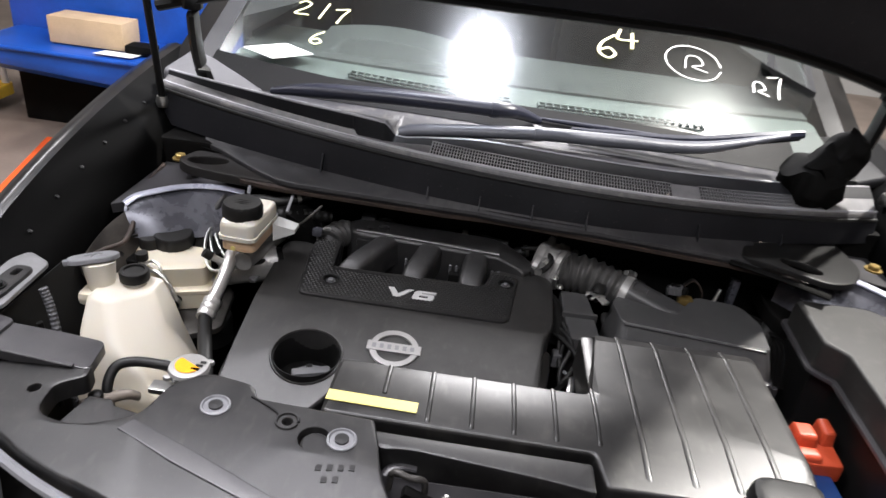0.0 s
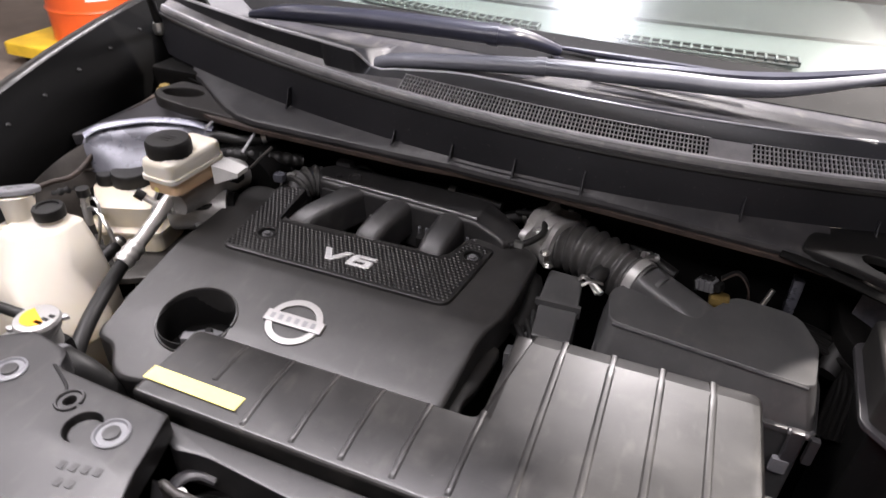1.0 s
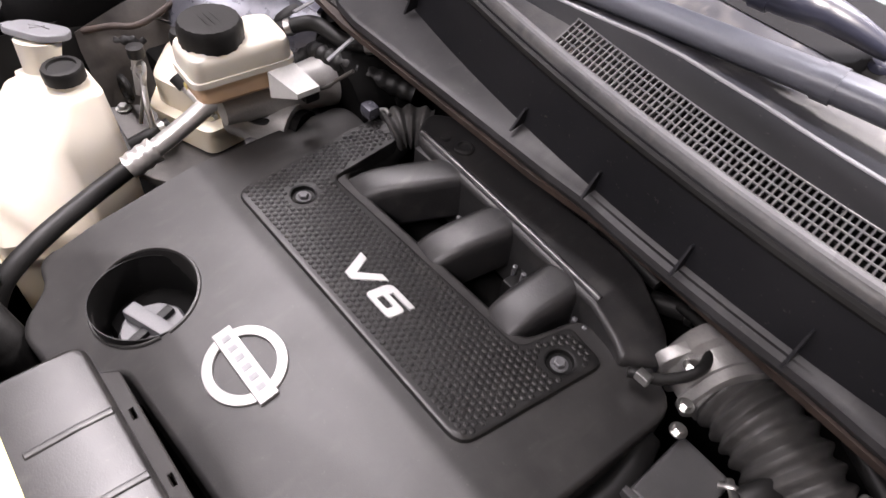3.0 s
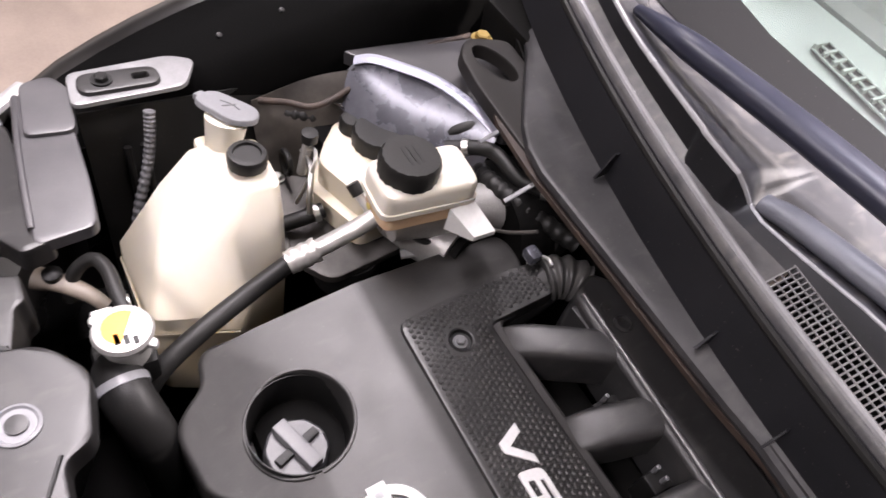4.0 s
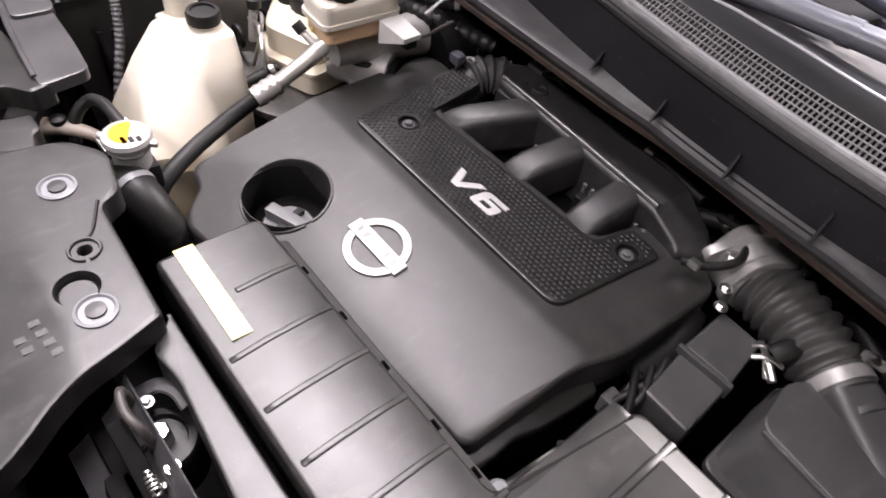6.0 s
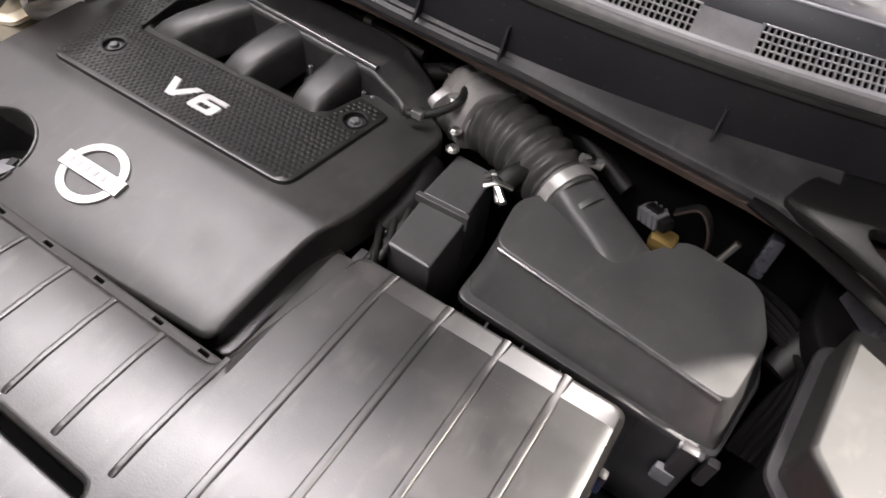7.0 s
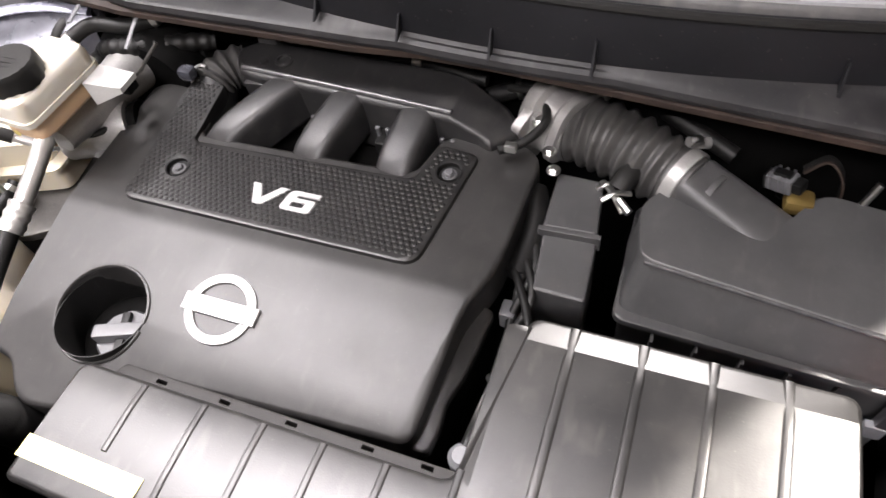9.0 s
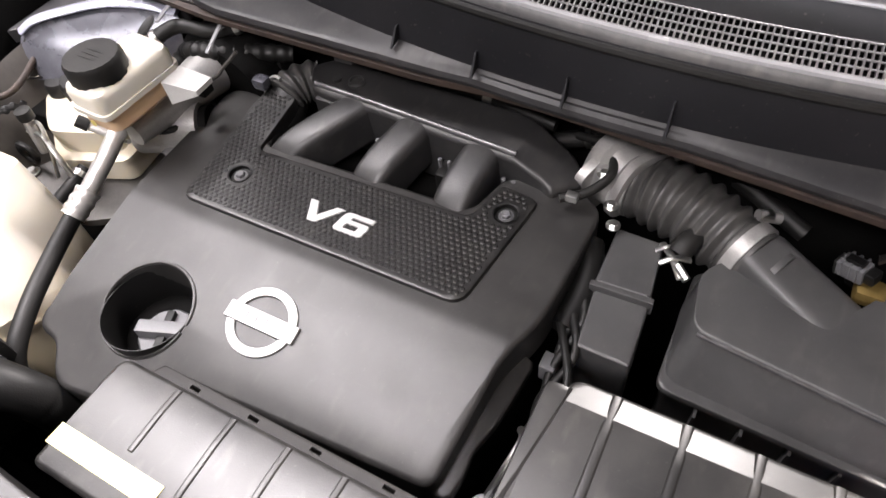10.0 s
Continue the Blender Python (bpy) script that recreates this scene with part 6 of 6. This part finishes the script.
# ---------------------------------------------------------------- battery side
def build_battery():
    f = thing("fuse_box_cover", (0.70, 0.9, 0.80), "black plastic fuse box cover with a stepped edge", "fuse box")
    edge = [(0.535, 0.926), (0.566, 0.894), (0.558, 0.60), (0.78, 0.60), (0.80, 0.98), (0.735, 1.030), (0.665, 1.068), (0.544, 1.074)]
    ol = rounded(edge, [0.006, 0.008, 0.02, 0.03, 0.03, 0.03, 0.03, 0.012])
    part("lid", slab(ol, lambda x, y: 1.0 - 0.9 * max(0, y - 1.058) - 0.10 * max(0, x - 0.68), 0.055, 0.006, steps=3, cuts=[("y", 1.058), ("x", 0.68)]), "fuse_lid", f)
    wide = inset(ol if area2(ol) > 0 else ol[::-1], -0.009)
    part("lower_flange", slab(wide, 0.944, 0.007, 0.002), "bracket", f, "grey rim round the box")
    part("base", slab(inset(ol if area2(ol) > 0 else ol[::-1], 0.006), 0.938, 0.30, 0.002), "black", f)
    b = thing("battery", (0.46, 0.76, 0.66), "blue car battery with a red terminal cover", "battery")
    part("case", box((0.395, 0.64, 0.66), (0.540, 0.845, 0.850), 0.008), "blue", b)
    part("hold_down", box((0.39, 0.846, 0.848), (0.54, 0.852, 0.856), 0.002), "black", b)
    bm = slab(rounded([(0.452, 0.762), (0.553, 0.766), (0.556, 0.852), (0.530, 0.858), (0.524, 0.846), (0.500, 0.848), (0.494, 0.838), (0.452, 0.836)], 0.006), 0.872, 0.032, 0.006)
    cover = part("terminal_cover", bm, "red", b, "stepped orange-red terminal cover")
    for x0, x1, y0, y1, h in ((0.455, 0.486, 0.792, 0.833, 0.884), (0.484, 0.524, 0.800, 0.845, 0.893), (0.527, 0.553, 0.808, 0.854, 0.898), (0.468, 0.520, 0.766, 0.796, 0.882)):
        bm = box((x0, y0, 0.860), (x1, y1, h), 0.007, taper=0.2, segs=3)
        for v in bm.verts:
            v.co += 0.003 * Vector(noise.noise_vector(v.co * 45))
        part("cover_block", bm, "red", cover)
    part("terminal_lead", tube([(0.475, 0.77, 0.87), (0.462, 0.73, 0.872), (0.452, 0.68, 0.865)], 0.011, 12), "red", b)
    h = thing("wiring_harness", (0.53, 1.1, 0.80), "bundle of black taped wiring behind the filter box", "cable")
    for k in range(5):
        part("cable", tube([(0.515 + 0.008 * k, 0.99, 0.84), (0.53 + 0.006 * k, 1.05, 0.875 + 0.006 * k), (0.545 - 0.01 * k, 1.10, 0.90), (0.48 - 0.03 * k, 1.15, 0.90), (0.38, 1.17 + 0.004 * k, 0.86)], 0.005, 8), "dark", h)
    part("elbow_cover", tube([(0.52, 1.075, 0.88), (0.54, 1.11, 0.905), (0.575, 1.14, 0.915), (0.62, 1.15, 0.90)], 0.016, 12), "rubber", h)
    part("bracket", box((0.455, 1.145, 0.915), (0.470, 1.165, 0.975), 0.003), "sheet", h)
    r = thing("steel_rod", (0.13, 0.84, 0.80), "bright steel dipstick rod in the gap beside the cover", "dipstick")
    part("rod", tube([(0.100, 0.87, 0.86), (0.112, 0.845, 0.905), (0.108, 0.815, 0.90), (0.098, 0.795, 0.865)], 0.0045, 8), "steel", r)
    part("boss", lathe([(0.014, 0.83), (0.014, 0.862), (0.009, 0.868), (0.0001, 0.868)], 18, (0.098, 0.782, 0)), "greycap", r)
    part("plug", box((0.092, 0.93, 0.86), (0.110, 0.952, 0.888), 0.004), "capgrey", r)
    part("bracket", tube([(0.09, 1.09, 0.905), (0.104, 1.04, 0.900), (0.10, 0.98, 0.89)], 0.016, 10), "black", r)
    for p in ((0.098, 1.125, 0.936), (0.108, 1.105, 0.928)):
        bolt(r, p, 0.0055)
    g = thing("rubber_boot", (0.60, 1.30, 1.13), "crumpled black rubber boot at the cowl end", "rubber boot")
    bm = lathe([(0.05, -0.02), (0.062, 0.01), (0.058, 0.04), (0.04, 0.065), (0.02, 0.075), (0.0001, 0.075)], 48, (0.60, 1.295, 1.135))
    neck = tube([(0.60, 1.29, 1.17), (0.64, 1.30, 1.21), (0.665, 1.30, 1.26)], [0.05, 0.04, 0.028], 28)
    for m in (bm, neck):
        for v in m.verts:
            v.co += 0.022 * Vector(noise.noise_vector(v.co * 26))
    part("boot", bm, "dark", g)
    part("neck", neck, "dark", g)


build_battery()


# ---------------------------------------------------------------- hoses, wires and brackets in the gaps
def hose(name, pts, r, mat, label, category="hose", ring=0.0, rings=0, clips=()):
    t = thing(name, pts[0], label, category)
    part("run", tube(pts, r, 12, ring=ring, rings=rings), mat, t)
    path = spline(pts, 8)
    for f in clips:
        k = min(len(path) - 2, int(f * (len(path) - 1)))
        part("band", tube([path[k], path[k + 1]], r * 1.18, 14), "steel", t, "steel band")
    return t


def build_clutter():
    hose("heater_hose", [(-0.56, 1.16, 0.95), (-0.50, 1.13, 0.985), (-0.44, 1.15, 0.985), (-0.38, 1.19, 0.97)], 0.012, "rubber", "black ribbed hose behind the brake reservoir", ring=0.08, rings=14)
    hose("booster_pipe", [(-0.57, 1.10, 0.99), (-0.53, 1.14, 1.01), (-0.47, 1.15, 1.01), (-0.42, 1.18, 1.02)], 0.010, "rubber", "black vacuum hose to the brake booster", clips=(0.15, 0.85))
    hose("brake_line", [(-0.76, 0.92, 0.955), (-0.735, 0.95, 0.965), (-0.715, 0.985, 0.968), (-0.73, 1.06, 0.985), (-0.755, 1.14, 1.0), (-0.76, 1.25, 1.01)], 0.0045, "rust", "rust-brown steel brake line along the wing", "pipe")
    hose("wing_cable", [(-0.778, 1.02, 0.985), (-0.785, 1.10, 1.01), (-0.785, 1.20, 1.035), (-0.775, 1.30, 1.05)], 0.0045, "rubber", "black taped cable along the inner wing", "cable")
    for k in range(4):
        hose("injector_lead", [(0.092, 1.08 - 0.03 * k, 0.90), (0.112 + 0.006 * k, 1.03 - 0.04 * k, 0.905), (0.105, 0.96 - 0.03 * k, 0.89 - 0.01 * k), (0.118, 0.90 - 0.02 * k, 0.84)], 0.0045, "rubber", "thin black wiring lead beside the engine cover", "cable")
    hose("earth_strap", [(0.108, 0.915, 0.87), (0.125, 0.885, 0.875), (0.122, 0.85, 0.862), (0.105, 0.83, 0.84)], 0.0035, "greycap", "grey braided earth strap in the gap", "cable")
    hose("coolant_pipe", [(0.00, 1.205, 0.93), (0.05, 1.215, 0.945), (0.11, 1.245, 0.945), (0.18, 1.245, 0.93), (0.30, 1.20, 0.90)], 0.011, "rubber", "black coolant pipe behind the throttle body", clips=(0.2, 0.6))
    hose("heater_hose", [(-0.20, 1.205, 0.955), (-0.10, 1.215, 0.96), (0.0, 1.205, 0.955)], 0.008, "rubber", "black hose along the rear of the manifold", clips=(0.5,))
    c = thing("coil_connector", (-0.30, 1.205, 0.94), "grey wiring connector on the firewall", "connector")
    part("shell", box((-0.315, 1.195, 0.955), (-0.285, 1.215, 0.98), 0.004), "capgrey", c)
    part("tail", tube([(-0.285, 1.205, 0.968), (-0.26, 1.21, 0.972), (-0.23, 1.205, 0.955)], 0.004, 8), "rubber", c)
    b = thing("sensor_bracket", (-0.70, 1.02, 0.90), "dark pressed-steel relay bracket on the inner wing", "bracket")
    part("round_cap", lathe([(0.020, 0.90), (0.020, 0.950), (0.017, 0.956), (0.0001, 0.957)], 20, (-0.692, 1.030, 0)), "rubber", b)
    part("arm", tube([(-0.705, 1.03, 0.92), (-0.72, 1.035, 0.955), (-0.735, 1.045, 0.985)], 0.009, 8, flat=0.5), "black", b)
    s = thing("stay_rod", (-0.40, 1.06, 0.95), "thin steel stay rod above the brake cylinder", "rod")
    part("rod", tube([(-0.44, 1.075, 0.985), (-0.415, 1.085, 1.0), (-0.395, 1.085, 1.02), (-0.375, 1.095, 1.04)], 0.0022, 8), "grime", s)
    part("clamp", box((-0.452, 1.065, 0.972), (-0.432, 1.085, 0.99), 0.003), "black", s)
    a = thing("inner_wing_panel", (-0.65, 1.0, 0.80), "grimy grey metal inner wing under the reservoirs", "wing panel")
    part("plate", slab(rounded([(-0.775, 0.90), (-0.58, 0.892), (-0.52, 0.93), (-0.54, 1.06), (-0.60, 1.10), (-0.775, 1.08)], 0.02), lambda x, y: 0.842 - 0.25 * (x + 0.62) * (x < -0.62), 0.012, 0.004, cuts=[("x", -0.62)]), "grime", a)
    part("folded_edge", tube([(-0.76, 0.905, 0.88), (-0.66, 0.900, 0.853), (-0.585, 0.896, 0.843)], 0.006, 8, flat=0.6), "grime", a)
    for p in ((-0.735, 0.95, 0.872), (-0.70, 0.925, 0.862)):
        bolt(a, p, 0.007)
    rows = []
    for k in range(5):
        f = k / 4
        top = spline([(-0.768, 0.91, 0.955), (-0.752, 0.98, 0.980), (-0.738, 1.05, 1.0)], 5)
        low = spline([(-0.705, 0.905, 0.858), (-0.69, 0.98, 0.862), (-0.665, 1.05, 0.89)], 5)
        rows.append([p.lerp(q, f) + Vector((0.006 * math.sin(9 * f + 30 * p.y), 0, 0)) for p, q in zip(top, low)])
    part("side_sheet", thick(loft(rows, caps=False, closed=False), 0.002), "brown", a, "brown grimed side sheet")
    part("tag", turned(box((-0.014, -0.009, 0), (0.014, 0.009, 0.0015), 0.0005), Matrix.Translation((-0.722, 1.015, 0.958)) @ Matrix.Rotation(radians(35), 4, "Z") @ Matrix.Rotation(radians(-50), 4, "X")), "grime", a, "faded grey tag")
    part("ring_clip", tube([(-0.695 + 0.016 * math.cos(g), 0.935, 0.895 + 0.016 * math.sin(g)) for g in [i * 0.45 for i in range(15)]], 0.0045, 8, per=3), "rubber", a)
    part("wire_loop", tube([(-0.672, 0.945, 0.935), (-0.655, 0.955, 0.950), (-0.635, 0.948, 0.945), (-0.628, 0.935, 0.915), (-0.632, 0.925, 0.880)], 0.0028, 8), "steel", a)
    part("clip_tower", lathe([(0.016, 0.85), (0.014, 0.90), (0.010, 0.905), (0.0001, 0.906)], 16, (-0.735, 0.99, 0)), "grime", a)
    part("harness", tube([(-0.77, 0.93, 0.93), (-0.74, 0.97, 0.935), (-0.725, 1.02, 0.93), (-0.74, 1.07, 0.95)], 0.011, 12, ring=0.06, rings=14), "rubber", a)
    w = thing("wheel_well_liner", (-0.72, 0.80, 0.60), "black plastic liner inside the wing", "liner")
    part("sheet", thick(loft([[(-0.775, y, 0.97), (-0.755, y, 0.90), (-0.73, y, 0.80), (-0.72, y, 0.62)] for y in (0.70, 0.78, 0.86, 0.94, 1.02)], caps=False, closed=False), 0.003), "black", w)
    for y in (0.745, 0.765):
        part("rib", tube([(-0.745, y, 0.93), (-0.735, y, 0.86), (-0.722, y, 0.78)], 0.005, 8), "black", w)


build_clutter()


# ---------------------------------------------------------------- things standing round the car
def drum(x, y, mat, label, z0=0.0):
    t = thing("drum", (x, y, z0), label, "drum", "workshop drums")
    part("barrel", lathe([(0.285, z0), (0.29, z0 + 0.02), (0.285, z0 + 0.04), (0.285, z0 + 0.18), (0.297, z0 + 0.20), (0.285, z0 + 0.22), (0.285, z0 + 0.50), (0.297, z0 + 0.52), (0.285, z0 + 0.54), (0.285, z0 + 0.86), (0.29, z0 + 0.88), (0.275, z0 + 0.88), (0.272, z0 + 0.865), (0.0001, z0 + 0.865)], 40, (x, y, 0)), mat, t)
    part("bung", lathe([(0.03, z0 + 0.865), (0.03, z0 + 0.885), (0.0001, z0 + 0.885)], 16, (x + 0.15, y, 0)), "steel", t)
    a = math.atan2(-0.2 - y, 0.1 - x)
    lab = [(x + 0.2875 * math.cos(a + d), y + 0.2875 * math.sin(a + d)) for d in (-0.1, 0.0, 0.12, 0.24, 0.36)]
    part("label", loft([[(px, py, z0 + 0.27), (px, py, z0 + 0.44)] for px, py in lab], caps=False, closed=False), "paper", t, "white paper label")


drum(-3.47, 3.62, "redpaint", "orange-red steel drum standing on a yellow wheeled tray", 0.15)
tray = thing("wheeled_tray", (-3.33, 3.5, 0.0), "yellow wheeled tray under the drum with a white post", "trolley")
part("deck", slab(rounded([(-3.90, 3.20), (-3.16, 3.20), (-3.16, 4.1), (-3.90, 4.1)], 0.05), 0.15, 0.075, 0.015), "yellowplastic", tray)
for cx in (-3.80, -3.26):
    for cy in (3.30, 3.95):
        k = part("caster", lathe([(0.02, -0.018), (0.034, -0.014), (0.036, 0.0), (0.034, 0.014), (0.02, 0.018)], 20, (cx, cy, 0.036), (1, 0, 0)), "rubber", tray)
        part("caster_fork", box((cx - 0.024, cy - 0.01, 0.03), (cx + 0.024, cy + 0.01, 0.078), 0.002), "steel", k)
part("handle_post", tube([(-3.19, 4.05, 0.14), (-3.26, 4.05, 1.02)], 0.022, 12), "white", tray, "white steel handle post")
part("sticker", box((-3.42, 3.194, 0.088), (-3.26, 3.202, 0.135), 0), "paper", tray, smooth=False)


def build_bin():
    t = thing("waste_tank", (-2.2, 4.0, 0.0), "large blue steel waste tank with a ledge", "tank")
    rings = []
    for y, z0, z1 in ((3.58, 0.44, 0.52), (3.60, 0.38, 0.535), (3.75, 0.30, 0.54), (4.02, 0.26, 0.545), (4.06, 0.26, 1.7), (4.6, 0.26, 1.75), (4.7, 0.3, 1.6)):
        rings.append([(x, y, z) for x, z in rounded([(-3.02, z0 + 0.05), (-1.45, z0 - 0.05), (-1.40, z1), (-3.05, z1)], 0.06)])
    part("body", loft(rings), "bluepaint", t)
    part("ledge_rim", tube([(-3.03, 3.575, 0.525), (-2.2, 3.57, 0.522), (-1.42, 3.575, 0.52)], 0.014, 10), "bluepaint", t)
    for x in (-2.9, -1.55):
        part("leg", box((x, 3.9, 0.0), (x + 0.08, 4.0, 0.32), 0.005), "dark", t)
        part("leg", box((x, 4.4, 0.0), (x + 0.08, 4.5, 0.32), 0.005), "dark", t)
    # Dark block added to stand for the shade beneath the tank.
    part("shade_block", box((-2.95, 3.86, 0.0), (-1.48, 3.98, 0.34), 0.01), "dark", t)
    lone("cardboard_box", box((-2.62, 3.72, 0.548), (-2.18, 3.92, 0.70), 0.006), "card", "closed brown cardboard box on the blue ledge", "box")
    lone("oily_rag", box((-2.16, 3.68, 0.546), (-2.0, 3.80, 0.60), 0.02), "dark", "dark oily rag on the blue ledge", "rag")
    lone("paper_sheet", slab([(-2.30, 3.60), (-2.08, 3.60), (-2.06, 3.68), (-2.27, 3.69)], 0.5515, 0.002, 0), "paper", "loose white paper on the blue ledge", "paper")


build_bin()

lone("floor_line", slab([(-2.40, 2.62), (-2.34, 2.62), (-2.60, 3.60), (-2.66, 3.60)], 0.004, 0.003, 0), "redpaint", "orange-red line painted on the workshop floor", "floor line")
